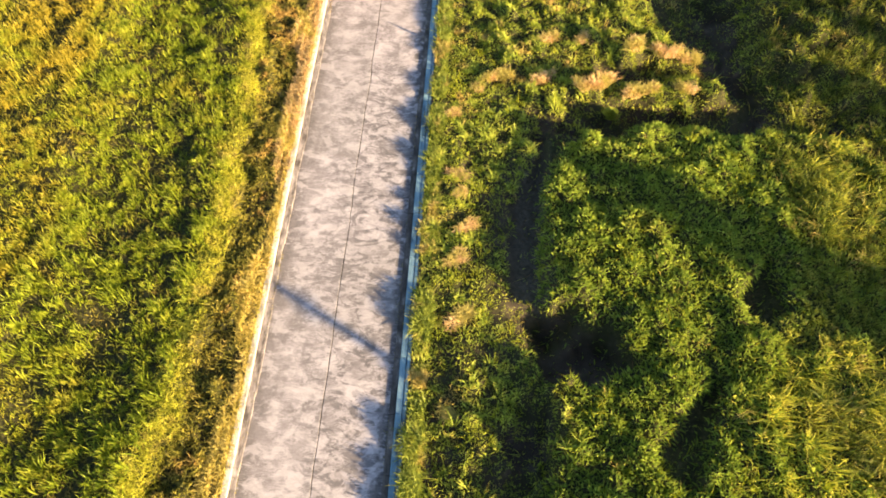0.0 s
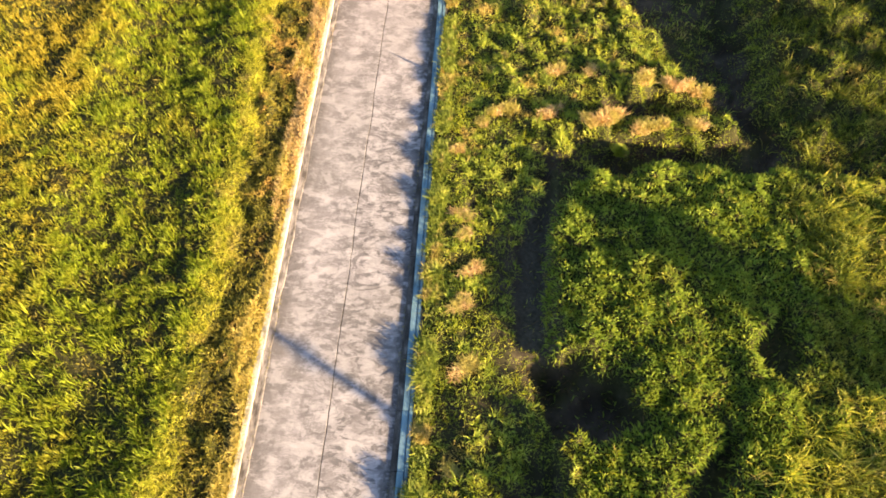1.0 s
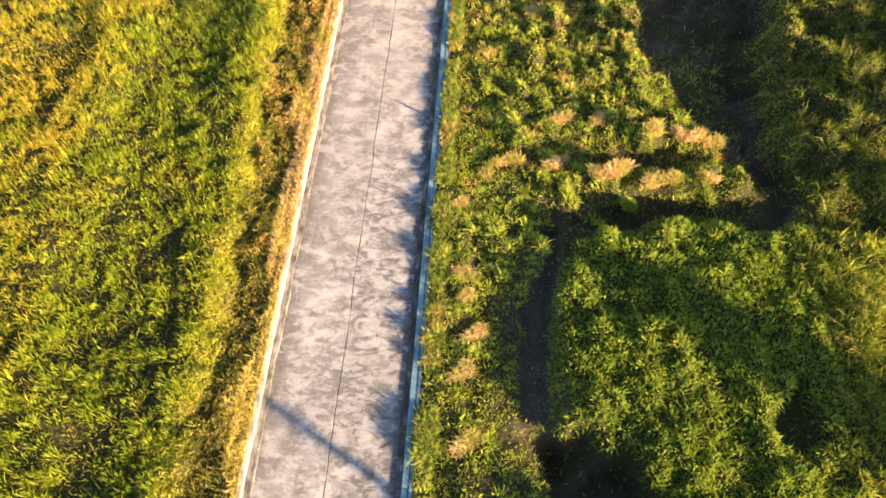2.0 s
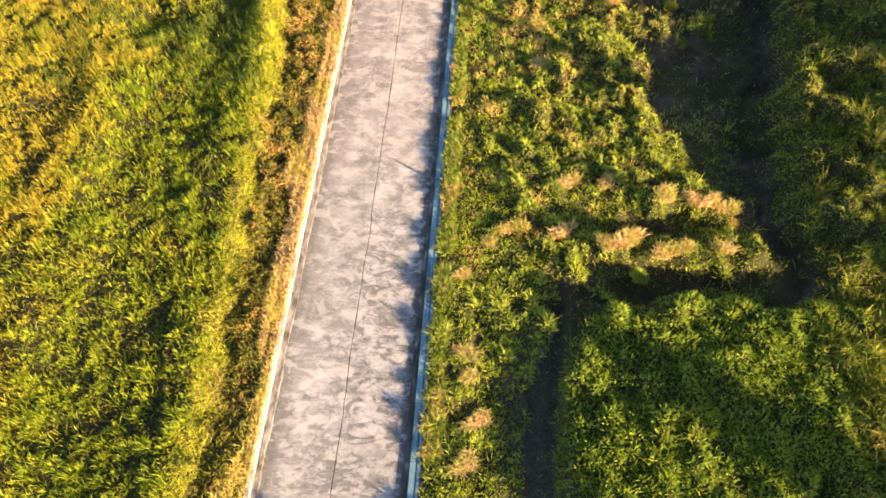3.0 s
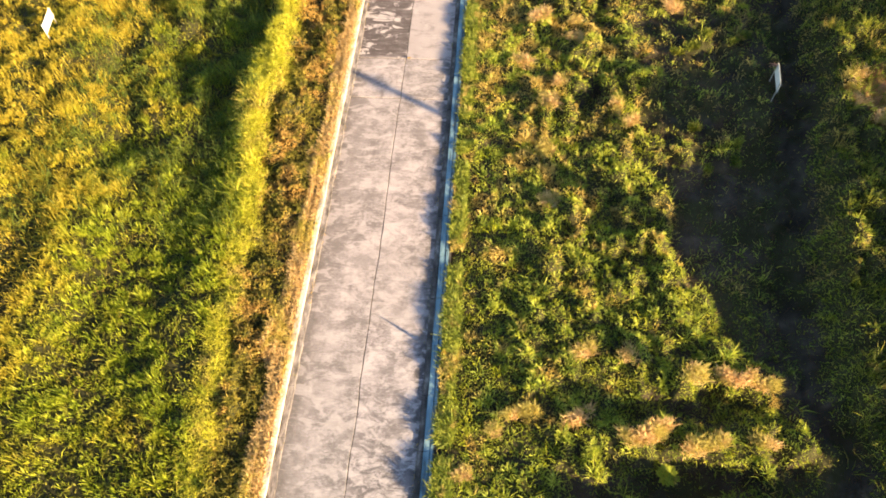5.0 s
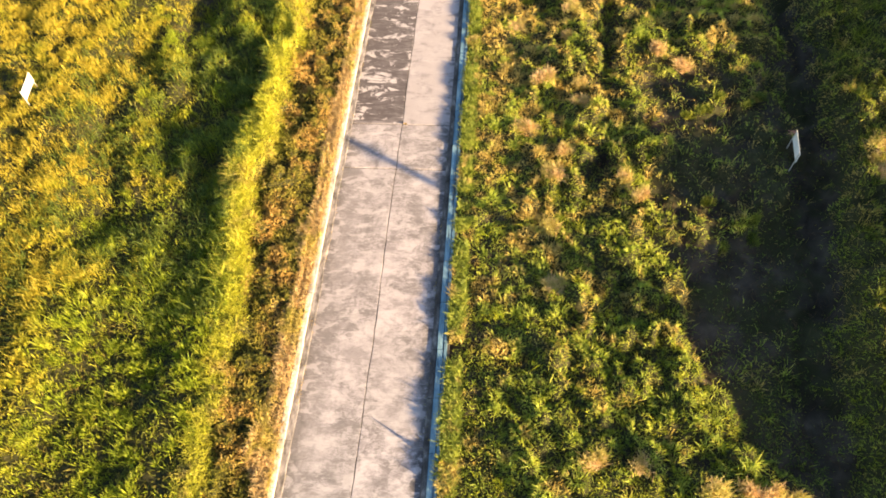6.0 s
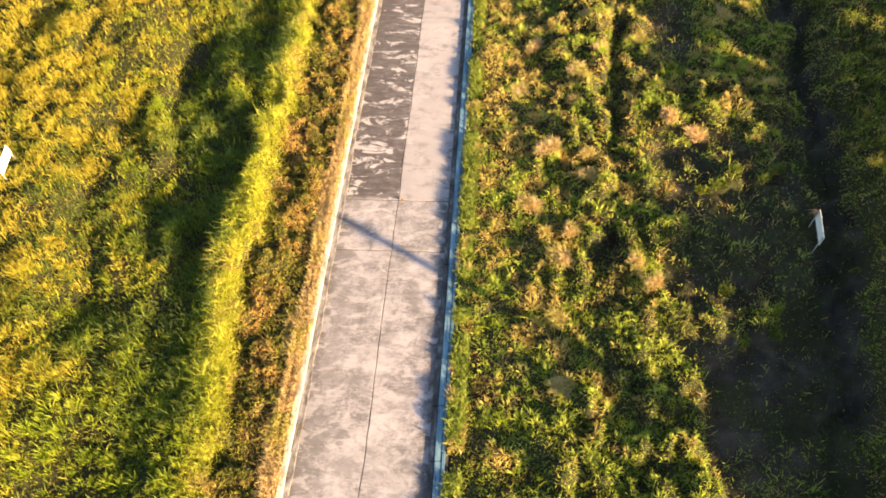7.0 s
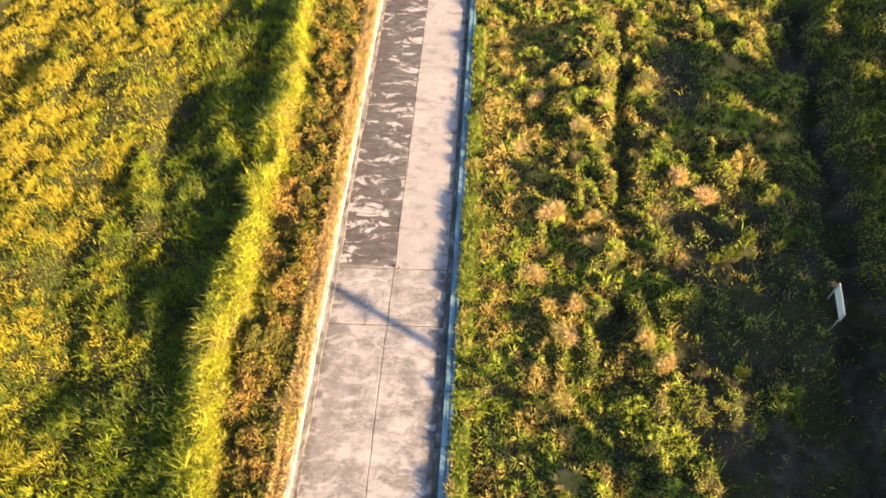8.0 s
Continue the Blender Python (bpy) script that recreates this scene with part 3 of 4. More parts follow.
build_kerb("kerb_west", -1, "sunlit limewashed concrete kerb beside dry grass")


# ---- grass and weeds ----
rng = np.random.default_rng(5)


def left_edge(y):
    return np.interp(y, [-14, 12, 41], [-13.0, -21.5, -25.0]) + 1.6 * (grain(y, 0 * y, 0.9, 92) - 0.5)


def right_edge(y):
    return np.interp(y, [-14, 13, 41], [20.5, 26.0, 26.5]) + 1.6 * (grain(y, 0 * y, 0.9, 93) - 0.5)


def sow(count, x0, x1, y0=-14.0, y1=43.0):
    return rng.uniform(x0, x1, count), rng.uniform(y0, y1, count) + rng.normal(0, 0.8, count)


def blades(name, x, y, length, width, material, lean=0.45, root=None, heading=None, pull=(0, 0), droop=0.5):
    """Bent three-sided blades, one island each."""
    n = len(x)
    z = ground_z(x, y) - 0.02 if root is None else root
    turn = rng.uniform(0, 2 * np.pi, n) if heading is None else heading
    tilt = np.abs(rng.normal(lean, 0.25, n))
    way = np.stack([np.cos(turn) * np.sin(tilt) + pull[0], np.sin(turn) * np.sin(tilt) + pull[1], np.cos(tilt)], 1)
    side = np.stack([-np.sin(turn), np.cos(turn), 0 * turn], 1)
    twist = rng.uniform(-1.0, 1.0, n)[:, None]
    side = side * np.cos(twist) + np.cross(way, side) * np.sin(twist)
    foot = np.stack([x, y, z], 1)
    mid = foot + way * (length * 0.55)[:, None]
    fall = np.stack([np.cos(turn), np.sin(turn), -0.55 + 0 * turn], 1) * (rng.uniform(0.05, droop, n) * length)[:, None]
    tip = foot + way * length[:, None] + fall
    half = side * (width / 2)[:, None]
    verts = np.stack([foot - half * 0.7, foot + half * 0.7, mid + half, mid - half, tip], 1).reshape(-1, 3)
    b = (np.arange(n) * 5)[:, None]
    tris = np.concatenate([b + [0, 1, 2], b + [0, 2, 3], b + [3, 2, 4]])
    return raw(name, verts, tris, material)


def leaves(name, foot, size, material, rise=0.6):
    """Pointed leaves, folded along the middle, one island each."""
    n = len(foot)
    turn, tilt = rng.uniform(0, 2 * np.pi, n), rng.uniform(-0.25, rise * 2, n)
    way = np.stack([np.cos(turn) * np.cos(tilt), np.sin(turn) * np.cos(tilt), np.sin(tilt)], 1)
    side = np.stack([-np.sin(turn), np.cos(turn), rng.uniform(-0.5, 0.5, n)], 1)
    s = size[:, None]
    mid = foot + way * s * 0.45
    verts = np.stack([foot, mid + side * s * 0.15, foot + way * s, mid - side * s * 0.15], 1)
    verts[:, 2, 2] -= size * 0.25
    b = (np.arange(n) * 4)[:, None]
    return raw(name, verts.reshape(-1, 3), np.concatenate([b + [0, 1, 2], b + [0, 2, 3]]), material)


def stuff(ob, label, category):
    return tagged(ob, label, category, kind="stuff")


def keep(mask, *arrays):
    return [a[mask] for a in arrays]


def tufts(count, each, x0, x1, radius):
    """Feet of blades that stand in tufts, with the tuft's own vigour and the way out of its middle."""
    cx, cy = sow(count, x0, x1)
    vigour = rng.uniform(0.55, 1.2, count)
    pick = rng.integers(0, count, count * each)
    a = rng.uniform(0, 2 * np.pi, len(pick))
    r = radius * vigour[pick] * np.sqrt(rng.uniform(0, 1, len(pick)))
    return cx[pick] + r * np.cos(a), cy[pick] + r * np.sin(a), vigour[pick], a


# the open field beyond the bank
x, y, vigour, a = tufts(14400, 27, -25.0, -5.0, 0.15)
cut = (x > left_edge(y)) & (x < crest_x(y) - 0.2 + rng.normal(0, 0.25, len(x))) & (grain(x, y, 0.9, 24) > rng.uniform(0.05, 0.6, len(x)) + 0.3 * step(15, 21, y) * step(-21, -14, x) * rng.uniform(0, 1, len(x)))
x, y, vigour, a = keep(cut, x, y, vigour, a)
tall = (0.19 + 0.28 * grain(x, y, 0.8, 22) + 0.2 * grain(x, y, 3.2, 23)) * vigour ** 1.4 * rng.uniform(0.6, 1.15, len(x))
stuff(blades("field_grass", x, y, tall, rng.uniform(0.014, 0.03, len(x)), FIELD, 0.16, heading=a, droop=0.3), "tall yellow-green field grass in low sunlight", "grass")
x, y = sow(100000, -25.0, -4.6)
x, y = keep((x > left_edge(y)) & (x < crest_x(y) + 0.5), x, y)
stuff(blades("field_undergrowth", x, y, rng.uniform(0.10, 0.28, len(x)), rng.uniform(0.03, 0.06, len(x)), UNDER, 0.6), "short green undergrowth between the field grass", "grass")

# the bank's lit slope; sunlit brightness is put into the blades' yellow too
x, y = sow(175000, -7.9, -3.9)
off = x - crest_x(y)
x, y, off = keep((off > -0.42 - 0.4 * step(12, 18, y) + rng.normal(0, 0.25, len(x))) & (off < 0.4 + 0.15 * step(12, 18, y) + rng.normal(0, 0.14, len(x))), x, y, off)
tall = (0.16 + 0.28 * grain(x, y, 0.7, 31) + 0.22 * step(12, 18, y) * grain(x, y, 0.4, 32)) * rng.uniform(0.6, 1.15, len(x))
stuff(blades("bank_grass", x, y, tall, rng.uniform(0.011, 0.024, len(x)), BANK, 0.6, pull=(0.2, -0.1)), "yellow grass on the bank's slope, sunlit brightness in its colour", "grass")


# long tufts behind the bank that reach the sun; shade is in their colour
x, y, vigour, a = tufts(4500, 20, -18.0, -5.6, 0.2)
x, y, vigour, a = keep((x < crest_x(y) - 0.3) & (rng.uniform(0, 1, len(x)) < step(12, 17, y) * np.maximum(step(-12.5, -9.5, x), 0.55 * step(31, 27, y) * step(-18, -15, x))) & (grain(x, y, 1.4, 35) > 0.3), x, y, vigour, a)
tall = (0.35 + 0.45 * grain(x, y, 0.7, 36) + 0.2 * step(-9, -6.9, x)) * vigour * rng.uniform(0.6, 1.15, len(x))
stuff(blades("swale_grass", x, y, tall, rng.uniform(0.014, 0.03, len(x)), SHADY, 0.32, heading=a), "long green grass behind the bank, the hollow's shade in its colour", "grass")


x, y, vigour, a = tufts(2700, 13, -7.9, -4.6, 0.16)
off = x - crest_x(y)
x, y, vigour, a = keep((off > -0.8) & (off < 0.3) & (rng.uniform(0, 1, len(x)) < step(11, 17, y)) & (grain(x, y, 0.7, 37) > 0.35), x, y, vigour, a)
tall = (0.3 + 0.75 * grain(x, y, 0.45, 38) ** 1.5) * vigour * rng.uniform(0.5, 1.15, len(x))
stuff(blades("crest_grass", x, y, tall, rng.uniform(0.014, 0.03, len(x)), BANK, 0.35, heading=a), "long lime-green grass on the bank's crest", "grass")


def clothe(name, count, x0, x1, wanted, size, material, y0=-14.0, y1=43.0, slim=0.18):
    """Leaves that stand off the cushions they grow on."""
    x, y = sow(count, x0, x1, y0, y1)
    x, y = keep((x > left_edge(y)) & (x < right_edge(y)) & (wanted(x, y) > rng.uniform(0, 1, count)), x, y)
    z, e = ground_z(x, y), 0.06
    gx, gy = (ground_z(x + e, y) - z) / e, (ground_z(x, y + e) - z) / e
    n = len(x)
    up = np.stack([-gx, -gy, 0 * gx + 1.0], 1)
    up /= np.linalg.norm(up, axis=1)[:, None]
    way = up * rng.uniform(0.25, 1.0, n)[:, None] + rng.normal(0, 0.45, (n, 3)) + np.array([0, 0, 0.35])
    way /= np.linalg.norm(way, axis=1)[:, None]
    side = np.cross(way, rng.normal(0, 1, (n, 3)))
    side /= np.linalg.norm(side, axis=1)[:, None]
    length = rng.uniform(*size, n)[:, None]
    foot = np.stack([x, y, z - 0.015], 1)
    mid = foot + way * length * 0.5
    tip = foot + way * length
    tip[:, 2] -= length[:, 0] * 0.25
    verts = np.stack([foot, mid + side * length * slim, tip, mid - side * length * slim], 1)
    b = (np.arange(n) * 4)[:, None]
    return raw(name, verts.reshape(-1, 3), np.concatenate([b + [0, 1, 2], b + [0, 2, 3]]), material)


# dull weeds between bank and kerb
stuff(clothe("verge_weeds", 170000, -6.6, -3.2, lambda x, y: step(0.2, 0.45, x - crest_x(y)) * (0.35 + 3.0 * tussocks(x, y)), (0.08, 0.21), VERGE, slim=0.13), "olive and brown weeds in the roadside ditch", "weeds")
x, y = sow(26000, -6.2, -3.0)
x, y = keep(x > crest_x(y) + 0.45, x, y)
tall = (0.16 + 0.26 * grain(x, y, 0.6, 43)) * rng.uniform(0.6, 1.2, len(x))
stuff(blades("verge_grass", x, y, tall, rng.uniform(0.012, 0.03, len(x)), VERGE, 0.5), "thin brown grass stalks in the roadside ditch", "grass")

# dry grass along the west kerb
x, y = sow(68000, -3.9, -2.70)
x, y = keep(x > -3.16 + 0.14 * step(10, 0, y) - 0.6 * grain(0 * y, y, 1.8, 51) ** 2, x, y)
tall = (0.16 + 0.2 * grain(x, y, 0.5, 52)) * rng.uniform(0.6, 1.2, len(x))
stuff(blades("kerb_grass", x, y, tall, rng.uniform(0.012, 0.03, len(x)), EDGE, 0.6, root=np.where(x > -2.92, 0.07, np.maximum(ground_z(x, y), -0.02))), "straw-yellow grass against the kerb", "grass")


def weedy(x, y):
    rim = bare(x, y)
    return (x > 3.15) * (0.45 + 0.3 * step(8, 5, x) + 0.3 * step(9, 6, x) * step(6, 12, y) - 0.35 * blob(x, y, 6.1, -3.0, 1.3, 8.0) + 2.6 * tussocks(x, y) + 0.7 * step(0.02, 0.1, rim) * step(0.7, 0.4, rim)) * (1 - lush(x, y)) * (1 - rim) * (1 - 0.9 * thin(x, y)) * (1 - 0.7 * step(0.5, 1.5, x - stream_x(y)) * step(5, 8, y))


def leafy_patch(x, y):
    return (x > 7) * lush(x, y) * (0.3 + 2.5 * tussocks(x, y)) * (1 - bare(x, y) * 0.9)


# low weeds east of the road, in rounded cushions
stuff(clothe("weed_cover", 390000, 3.1, 26.5, weedy, (0.09, 0.24), WEED, slim=0.075), "cushions of green leafy weeds over the rough plot", "weeds")

# upright tufts that stand out of the cushions
x, y, vigour, a = tufts(7600, 24, 3.2, 20.0, 0.13)
x, y, vigour, a = keep((rng.uniform(0, 1, len(x)) < (1 - bare(x, y)) * (1 - lush(x, y)) * (1 - 0.85 * thin(x, y))) & (grain(x, y, 0.75, 74) > 0.4) & (x - stream_x(y) < -0.6), x, y, vigour, a)
tall = (0.16 + 0.34 * grain(x, y, 0.5, 75)) * vigour ** 1.3 * rng.uniform(0.55, 1.15, len(x)) * (0.45 + 0.55 * step(3.3, 4.4, x))
stuff(blades("weed_tufts", x, y, tall, rng.uniform(0.016, 0.036, len(x)), WEED, 0.33, heading=a), "upright green tufts among the weeds", "weeds")

# short growth on the flat beside the stream bed, shade put into its colour
x, y = sow(115000, 8.0, 19.0, 3.6, 36.0)
x, y = keep((x - stream_x(y) < -0.35 + rng.normal(0, 0.2, len(x))) & (hollows(x, y) > 0.12) & (grain(x, y, 0.8, 76) > rng.uniform(0.15, 0.75, len(x))) & (rng.uniform(0, 1, len(x)) < 1 - 0.8 * step(12, 15, y) * step(28, 24, y)), x, y)
stuff(blades("flat_growth", x, y, rng.uniform(0.04, 0.15, len(x)), rng.uniform(0.015, 0.035, len(x)), SHADY, 0.8), "short green growth on the damp flat, shade in its colour", "weeds")

# taller leafy plants by the trench
stuff(clothe("tall_weeds", 150000, 7.0, 21.0, leafy_patch, (0.14, 0.36), LUSH, -14.0, 5.5, 0.085), "taller bright green plants beside the trench", "weeds")

# grass through and beyond them
x, y, vigour, a = tufts(6500, 16, 2.98, 26.5, 0.17)
full = (0.5 - 0.3 * step(1.0, 2.4, x - stream_x(y)) * step(5, 8, y)) * (1 - bare(x, y)) * (1 - 0.93 * thin(x, y))
x, y, vigour, a = keep((x < right_edge(y)) & (rng.uniform(0, 1, len(x)) < full), x, y, vigour, a)
tall = (0.2 + 0.34 * grain(x, y, 0.9, 67)) * vigour * rng.uniform(0.6, 1.15, len(x)) * (0.4 + 0.6 * step(3.1, 4.3, x))
stuff(blades("weed_grass", x, y, tall, rng.uniform(0.010, 0.024, len(x)), WISP, 0.5, heading=a), "yellow-green grass growing through the weeds", "grass")
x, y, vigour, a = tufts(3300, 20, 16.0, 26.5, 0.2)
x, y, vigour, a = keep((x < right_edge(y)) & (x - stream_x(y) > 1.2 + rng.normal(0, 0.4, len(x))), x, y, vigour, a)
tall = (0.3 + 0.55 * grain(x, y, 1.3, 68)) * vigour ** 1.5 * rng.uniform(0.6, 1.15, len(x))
stuff(blades("slope_grass", x, y, tall, rng.uniform(0.014, 0.032, len(x)), SLOPE, 0.4, heading=a), "long grass on the slope beyond the stream bed, shade in its colour", "grass")

# long yellow grass laid over by the wind
x, y, vigour, a = tufts(2300, 22, 11.5, 20.5, 0.28)
x, y, vigour, a = keep((x < right_edge(y)) & (rng.uniform(0.1, 1, len(x)) < np.maximum(blob(x, y, 16.6, -8.3, 3.0, 2.8), blob(x, y, 18.8, 1.6, 1.5, 2.2))), x, y, vigour, a)
tall = rng.uniform(0.35, 0.8, len(x)) * vigour
stuff(blades("laid_grass", x, y, tall, rng.uniform(0.014, 0.03, len(x)), BANK, 0.55, heading=a, pull=(0.35, -0.2)), "long yellow grass laid over by wind", "grass")

# dead stalks and seedlings on the bare soil
x, y = sow(60000, 5.5, 22.0)
x, y = keep((np.maximum(bare(x, y), thin(x, y)) > 0.3) & (x < right_edge(y)) & (grain(x, y, 0.5, 69) > rng.uniform(0.2, 0.9, len(x))), x, y)
stuff(blades("ditch_stalks", x, y, rng.uniform(0.08, 0.4, len(x)), rng.uniform(0.01, 0.03, len(x)), DEAD, 1.1), "dead brown stalks littering the bare soil", "litter")

# grass standing behind the east kerb
x, y = sow(52000, 2.94, 3.5)
clump = grain(0 * y, y, 0.5, 71) * (0.5 + 0.7 * grain(0 * y, y, 1.7, 70))
x, y, clump = keep(clump > rng.uniform(0.04, 0.58, len(x)), x, y, clump)
tall = (0.29 + 0.02 * step(9, 2, y) + (0.15 + 0.10 * step(9, 2, y)) * step(0.25, 0.75, clump) + 0.12 * grain(0 * y, y, 0.11, 72) ** 2) * rng.uniform(0.6, 1.12, len(x))
stuff(blades("kerb_weeds", x, y, tall, rng.uniform(0.02, 0.05, len(x)), KERBSIDE, 0.24, root=0.0 * x), "green grass standing behind the kerb", "grass")


# coarse grass that carries the land on past the strip
for name, low, high, paint, label in (("outer_field_grass", -46.0, -3.4, UNDER, "rough field grass farther out"), ("outer_weed_grass", 3.4, 48.0, UNDER, "rough weedy grass farther out")):
    x, y = sow(30000, low, high, -40.0, 70.0)
    far = (x < left_edge(y) + 0.6) | (x > right_edge(y) - 0.6) | (y < -13.4) | (y > 42.4)
    x, y = keep(far & (grain(x, y, 1.6, 91) > rng.uniform(0.0, 0.6, len(x))), x, y)
    stuff(blades(name, x, y, rng.uniform(0.2, 0.5, len(x)), rng.uniform(0.03, 0.06, len(x)), paint, 0.5), label, "grass")


# ---- dry clumps, one by one ----
def build_clump(label, group):
    """A slumped mound of fine straw in three lobes."""
    n = 460
    lobe = rng.integers(0, 4, n)
    lx, ly = rng.uniform(-0.34, 0.34, 4)[lobe], rng.uniform(-0.2, 0.2, 4)[lobe]
    r, a = 0.25 * np.sqrt(rng.uniform(0, 1, n)), rng.uniform(0, 2 * np.pi, n)
    x, y = lx + r * np.cos(a), ly + r * np.sin(a)
    root = 0.24 * np.sqrt(np.maximum(0, 1 - (r / 0.26) ** 2)) * rng.uniform(0.2, 1, n)
    ob = blades("dry_grass_clump", x, y, rng.uniform(0.16, 0.42, n), rng.uniform(0.014, 0.034, n), STRAW, 0.5, root=root, heading=a + rng.normal(0, 1.6, n))
    return tagged(ob, label, "dry grass", group)


CLUMPS = [(8.05, 9.4), (9.5, 9.3), (7.7, 6.85), (9.25, 6.25), (9.8, 6.3), (10.35, 6.5), (11.5, 8.4), (12.9, 8.55), (13.55, 8.5), (14.2, 8.45), (12.25, 6.25), (11.3, 6.0), (13.75, 6.3), (5.95, 7.05), (3.75, 4.75),
          (5.6, 6.95), (4.75, 6.45), (6.75, 18.9), (6.75, 16.1), (4.15, -2.4), (4.55, -4.7), (4.0, 1.75), (4.25, -8.2), (4.25, 0.65), (4.5, -0.9), (6.15, 34.8), (7.95, 32.7), (7.95, 30.9), (8.3, 27.3), (8.15, 26.0), (6.7, 27.5),
          (5.6, 24.6), (12.25, 29.65), (13.3, 29.0), (9.25, 34.35), (11.4, 35.6), (10.65, 38.3), (7.0, 21.5), (9.9, 21.4), (7.4, 22.9), (10.6, 20.5), (15.8, 37.5), (20.2, 21.2), (20.1, 22.2), (20.7, 20.3), (20.5, 23.0), (5.2, 32.0), (8.8, 36.6)]
kinds = [build_clump("dry straw-coloured grass clump among green weeds", "dry grass clumps on the plot") for _ in range(5)]
for k, (cx, cy) in enumerate(CLUMPS):
    m = pose(cx, cy, float(ground_z(cx, cy)) + 0.05, 0, 0, random.uniform(-35, 35)) @ Matrix.Diagonal((random.uniform(0.7, 1.25), random.uniform(0.55, 0.95), random.uniform(0.9, 1.5) * (0.4 if cx < 5.5 else 0.75 if cy > 12 else 1.0), 1)) @ Matrix.Diagonal((1.05, 1.5, 1, 1) if cy > 12 else (1, 1, 1, 1))
    if k < 5:
        kinds[k].matrix_basis = m
    else:
        copy_thing(kinds[k % 5], Matrix()).matrix_basis = m


# ---- green tufts standing alone ----
def build_tuft():
    """A leafy mound in a few lobes, shaggy on the outside."""
    n = 330
    lobe = rng.integers(0, 4, n)
    lx, ly, lz = rng.uniform(-0.24, 0.24, 4)[lobe], rng.uniform(-0.2, 0.2, 4)[lobe], rng.uniform(0.25, 0.5, 4)[lobe]
    r, a = 0.22 * np.sqrt(rng.uniform(0, 1, n)), rng.uniform(0, 2 * np.pi, n)
    root = lz * np.sqrt(np.maximum(0, 1 - (r / 0.25) ** 2)) * rng.uniform(0.1, 1, n)
    ob = blades("green_tuft", lx + r * np.cos(a), ly + r * np.sin(a), rng.uniform(0.1, 0.3, n), rng.uniform(0.02, 0.045, n), SLOPE, 0.6, root=root, heading=a + rng.normal(0, 1.0, n))
    return tagged(ob, "leafy green tuft alone on dark ground", "weed", "green tufts on the damp flat")


lone = [build_tuft() for _ in range(3)]
for k, (cx, cy) in enumerate([(13.4, 20.4), (15.2, 19.7), (13.9, 18.5), (15.0, 18.8), (16.0, 26.2), (16.7, 26.8), (14.0, 25.9), (14.7, 26.4), (10.3, 22.2), (13.3, 25.6)]):
    m = pose(cx, cy, float(ground_z(cx, cy)), 0, 0, random.uniform(0, 360)) @ Matrix.Diagonal((random.uniform(0.6, 1.0), random.uniform(0.6, 0.95), random.uniform(0.6, 1.0), 1))
    if k < 3:
        lone[k].matrix_basis = m
    else:
        copy_thing(lone[k % 3], Matrix()).matrix_basis = m


# ---- single weeds by the road ----
def build_weed(height, spread_out, count, material, label):
    """An upright weed: a stem with narrow leaves that shorten towards the top."""
    plant_root = tagged(new("roadside_weed"), label, "weed", "weeds at the road's edge")
    bm = bmesh.new()
    rod(bm, (0, 0, -0.05), (0.02, 0.01, height), 0.042 * height, 0.012 * height, 6)
    part("stem", bm, BARK, plant_root)
    f = rng.uniform(0.1, 1.0, count)
    a = rng.uniform(0, 2 * np.pi, count)
    reach = spread_out * (1.05 - f)
    foot = np.stack([0.02 * f, 0.01 * f, f * height], 1)
    way = np.stack([np.cos(a), np.sin(a), 0.9 + 0 * a], 1) * reach[:, None]
    side = np.stack([-np.sin(a), np.cos(a), 0 * a], 1) * (0.18 * reach + 0.006)[:, None]
    verts = np.stack([foot, foot + way * 0.5 + side, foot + way, foot + way * 0.5 - side], 1).reshape(-1, 3)
    b = (np.arange(count) * 4)[:, None]
    foliage = raw("foliage", verts, np.concatenate([b + [0, 1, 2], b + [0, 2, 3]]), material)
    foliage.parent = plant_root
    return plant_root


stalk = build_weed(0.76, 0.15, 170, WISP, "tall thin green weed behind the kerb")
stalk.matrix_basis = pose(3.0, 9.05, 0.0)
sprout = build_weed(0.06, 0.13, 50, VERGE, "small dry sprout growing over the kerb")
for k, (wx, wy) in enumerate([(2.66, -9.0), (2.68, 20.3), (-2.62, 21.6)]):
    m = pose(wx, wy, 0.125, 0, 0, 70 * k) @ Matrix.Scale(0.55, 4)
    if k == 0:
        sprout.matrix_basis = m
    else:
        copy_thing(sprout, m)
tuft = build_weed(0.035, 0.12, 34, VERGE, "flat green tuft in a road joint")
tuft.matrix_basis = pose(0.24, 24.75, 0.0)
x = rng.choice((-2.33, 2.33), 5200) + rng.normal(0, 0.035, 5200)
y = rng.uniform(-14, 43, 5200)
x, y = keep(grain(x, y, 0.9, 81) > rng.uniform(0.35, 0.8, len(x)), x, y)
stuff(blades("gutter_weeds", x, y, rng.uniform(0.03, 0.12, len(x)), rng.uniform(0.008, 0.02, len(x)), VERGE, 0.9, root=0.0 * x), "dusty weeds and straw caught in the gutter", "weeds")


bush = build_weed(0.7, 0.46, 300, WEED, "small rounded green bush alone in the ditch")
bush.matrix_basis = pose(10.65, 5.2, float(ground_z(10.65, 5.2)) + 0.05)


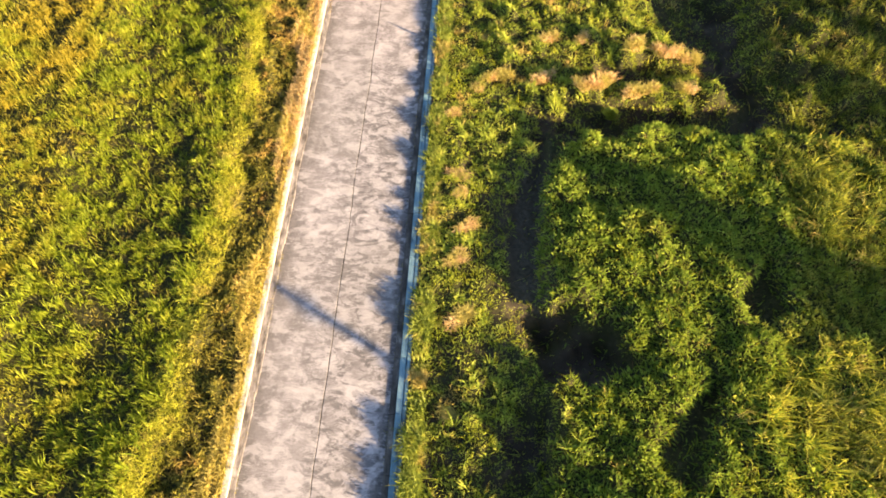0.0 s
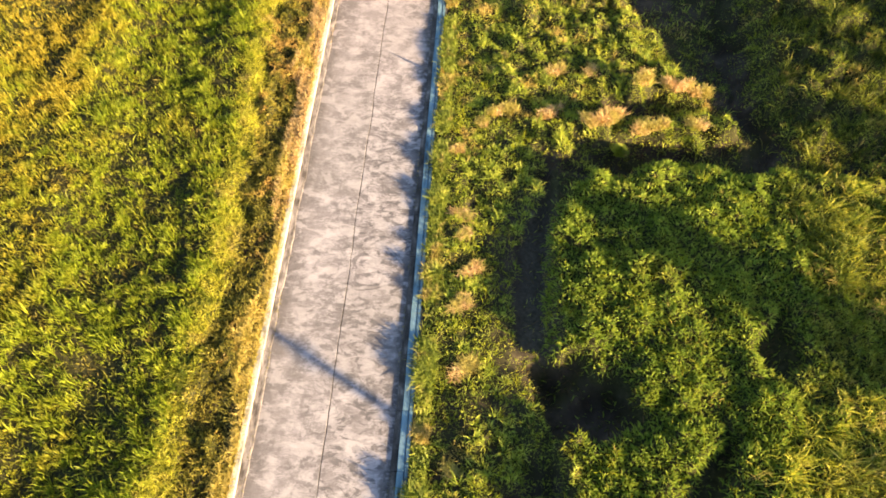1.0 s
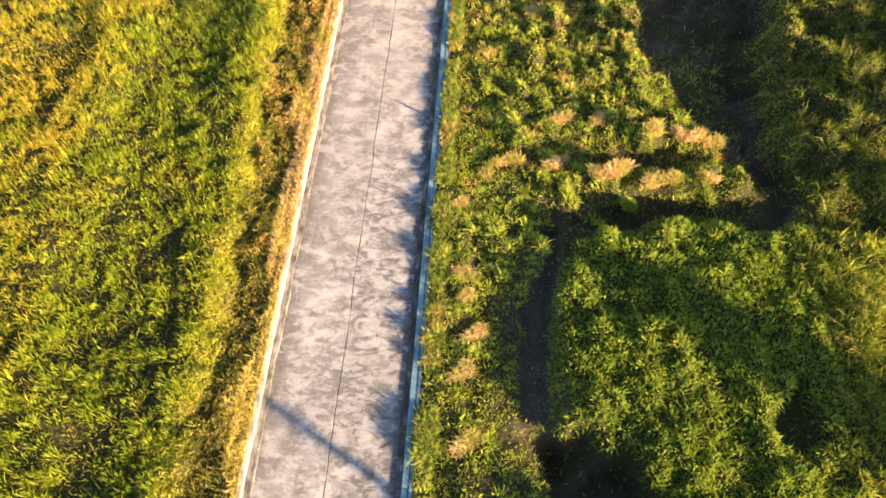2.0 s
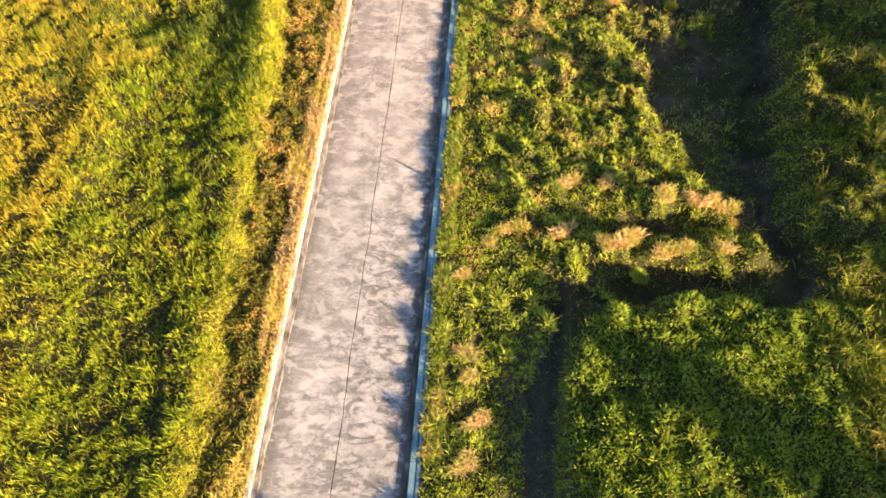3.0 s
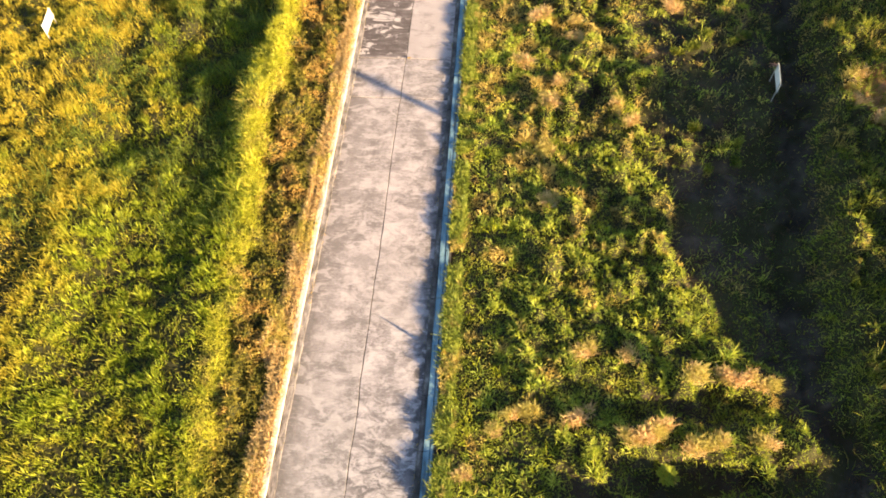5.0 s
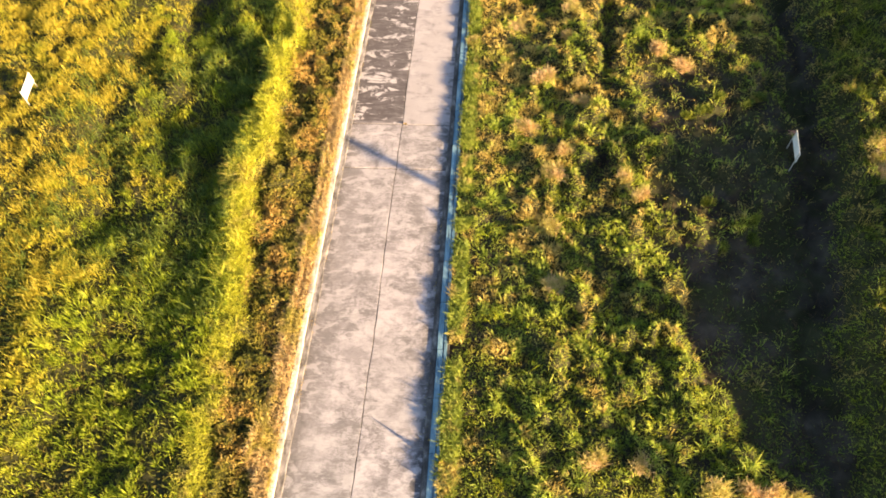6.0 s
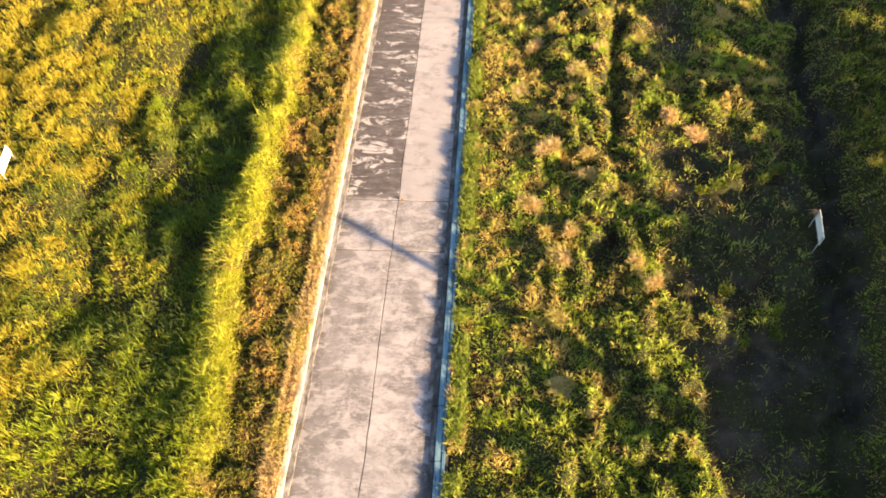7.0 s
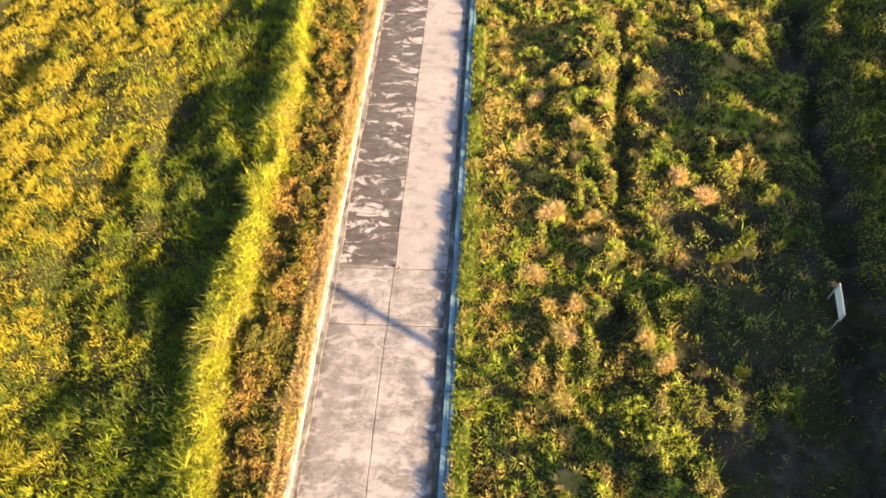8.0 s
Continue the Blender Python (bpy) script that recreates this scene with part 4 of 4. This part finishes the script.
# ---- boards in the field ----
def build_board(x, y, z, turn, label, flag):
    base = tagged(new("signboard"), label, "sign", "white boards on stakes")
    bm = bmesh.new()
    box(bm, -0.71, 0.71, -0.012, 0.012, 0.5, 1.02, 0.006)
    part("board", bm, BOARD, base, "plain white painted panel")
    for s in (-0.66, 0.66):
        bm = bmesh.new()
        rod(bm, (s, 0.035, -0.4), (s, 0.035, 1.06), 0.026, 0.022)
        part("stake", bm, STAKE, base)
    if flag:
        bm = bmesh.new()
        for _ in range(5):
            rod(bm, (0.66, 0.035, 0.95), (0.66 + random.uniform(-0.1, 0.15), 0.035 + random.uniform(0.15, 0.4), 0.95 + random.uniform(-0.15, 0.1)), 0.012, 0.006, 5)
        part("rag", bm, RAG, base, "frayed red rag tied to a stake")
    base.matrix_basis = pose(x, y, z, 0, 0, turn)
    return base


build_board(17.41, 23.3, 0.0, 82.6, "white board on two stakes beside the stream bed", True)
build_board(-18.14, 25.74, 0.2, 98, "white board on two stakes in the grass field", False)


# ---- what throws the long shadows, itself out of view ----
def build_pole(x, y, label):
    pole = tagged(new("utility_pole"), label, "utility pole", "poles along the far lane")
    bm = bmesh.new()
    rod(bm, (0, 0, -0.5), (0, 0, 10.6), 0.23, 0.16, 12)
    part("shaft", bm, POLE, pole)
    bm = bmesh.new()
    box(bm, -0.05, 0.05, -0.5, 0.5, 10.1, 10.2, 0.01)
    part("crossarm", bm, POLE, pole)
    pole.matrix_basis = pose(x, y, 0)
    return pole


for cross in (-5.05, 22.35):
    px = 34.0
    build_pole(px, cross - px * math.tan(radians(SUN_SIDE)), "tall grey concrete utility pole beyond the plot")


def build_tree(height, radius, pointed, seed, label, full=1):
    """Trunk, limbs and a crown of many small leaves in clumps; pointed: a narrow cone instead of a broad head."""
    r = np.random.default_rng(seed)
    tree = tagged(new("tree"), label, "tree", "trees beyond the plot")
    bm = bmesh.new()
    rod(bm, (0, 0, -0.3), (0.1, 0, height * 0.5), 0.2, 0.12, 10)
    rod(bm, (0.1, 0, height * 0.5), (0, 0.1, height * 0.95), 0.12, 0.03, 8)
    part("trunk", bm, BARK, tree)

    def girth(f):
        return radius * (1.02 - f) if pointed else radius * np.sqrt(np.maximum(0.02, 1 - ((f - 0.58) / 0.44) ** 2))

    hubs = []
    for k in range(26):
        a, f = k * 2.4 + r.uniform(-0.3, 0.3), 0.18 + 0.78 * (k + 0.5) / 26
        reach = float(girth(f)) * r.uniform(0.6, 0.95)
        tip = (reach * math.cos(a), reach * math.sin(a), height * f + 0.15)
        bm = bmesh.new()
        rod(bm, (0.05, 0.05, height * max(0.1, f - 0.08)), tip, 0.05, 0.015, 6)
        part("limb", bm, BARK, tree)
        hubs += [tip, tuple(0.55 * c for c in tip[:2]) + (tip[2],)]
    near = np.array(hubs)[r.integers(0, len(hubs), 4500 * full)] + r.normal(0, 1, (4500 * full, 3)) * (0.32, 0.32, 0.24)
    f, a = r.uniform(0.16, 1.0, 6500 * full), r.uniform(0, 2 * math.pi, 6500 * full)
    out = girth(f) * np.sqrt(r.uniform(0, 1, 6500 * full)) * (0.72 + 0.28 * np.sin(3 * a + 9 * f))
    spots = np.concatenate([near, np.stack([out * np.cos(a), out * np.sin(a), f * height], 1)])
    crown = leaves("crown", spots, r.uniform(0.36, 0.76, len(spots)), TREELEAF)
    crown.parent = tree
    return tree


tan_side, tan_up = math.tan(radians(SUN_SIDE)), math.tan(radians(SUN_HEIGHT)) / math.cos(radians(SUN_SIDE))


def plant(tree, tip_x, tip_y, x, girth=1.0):
    """Stands the tree so that the shadow of its top falls at the given place."""
    tree.matrix_basis = pose(x, tip_y - (x - tip_x) * tan_side, 0, 0, 0, random.uniform(0, 360)) @ Matrix.Diagonal((girth, girth, 1, 1))


plant(build_tree(28 * tan_up + 0.6, 3.6, True, 1, "narrow pointed tree beyond the weedy plot", 2), 9.2, 2.0, 37.2)
# Slim and broad trees are never seen; added to shade weeds, flat and slope.
slim = build_tree(8.4, 1.9, True, 3, "unseen slim pointed tree added to shade the weedy plot")
plant(slim, 15.5, 9.0, 43.6)
for tx, ty, girth in ((6.8, 17.95, 0.55), (18.0, 40.2, 1.0)):
    plant(copy_thing(slim, Matrix()), tx, ty, tx + 28.1, girth)
broad = build_tree(7.1, 1.95, False, 2, "unseen broad green tree added to shade the weedy plot")
for k, (tx, ty) in enumerate([(14.4, 17.5), (12.6, 22.6), (10.2, 24.6), (12.3, 34.5), (12.2, 38.8)]):
    tree = broad if k == 0 else copy_thing(broad, Matrix())
    plant(tree, tx, ty, tx + 24.2)
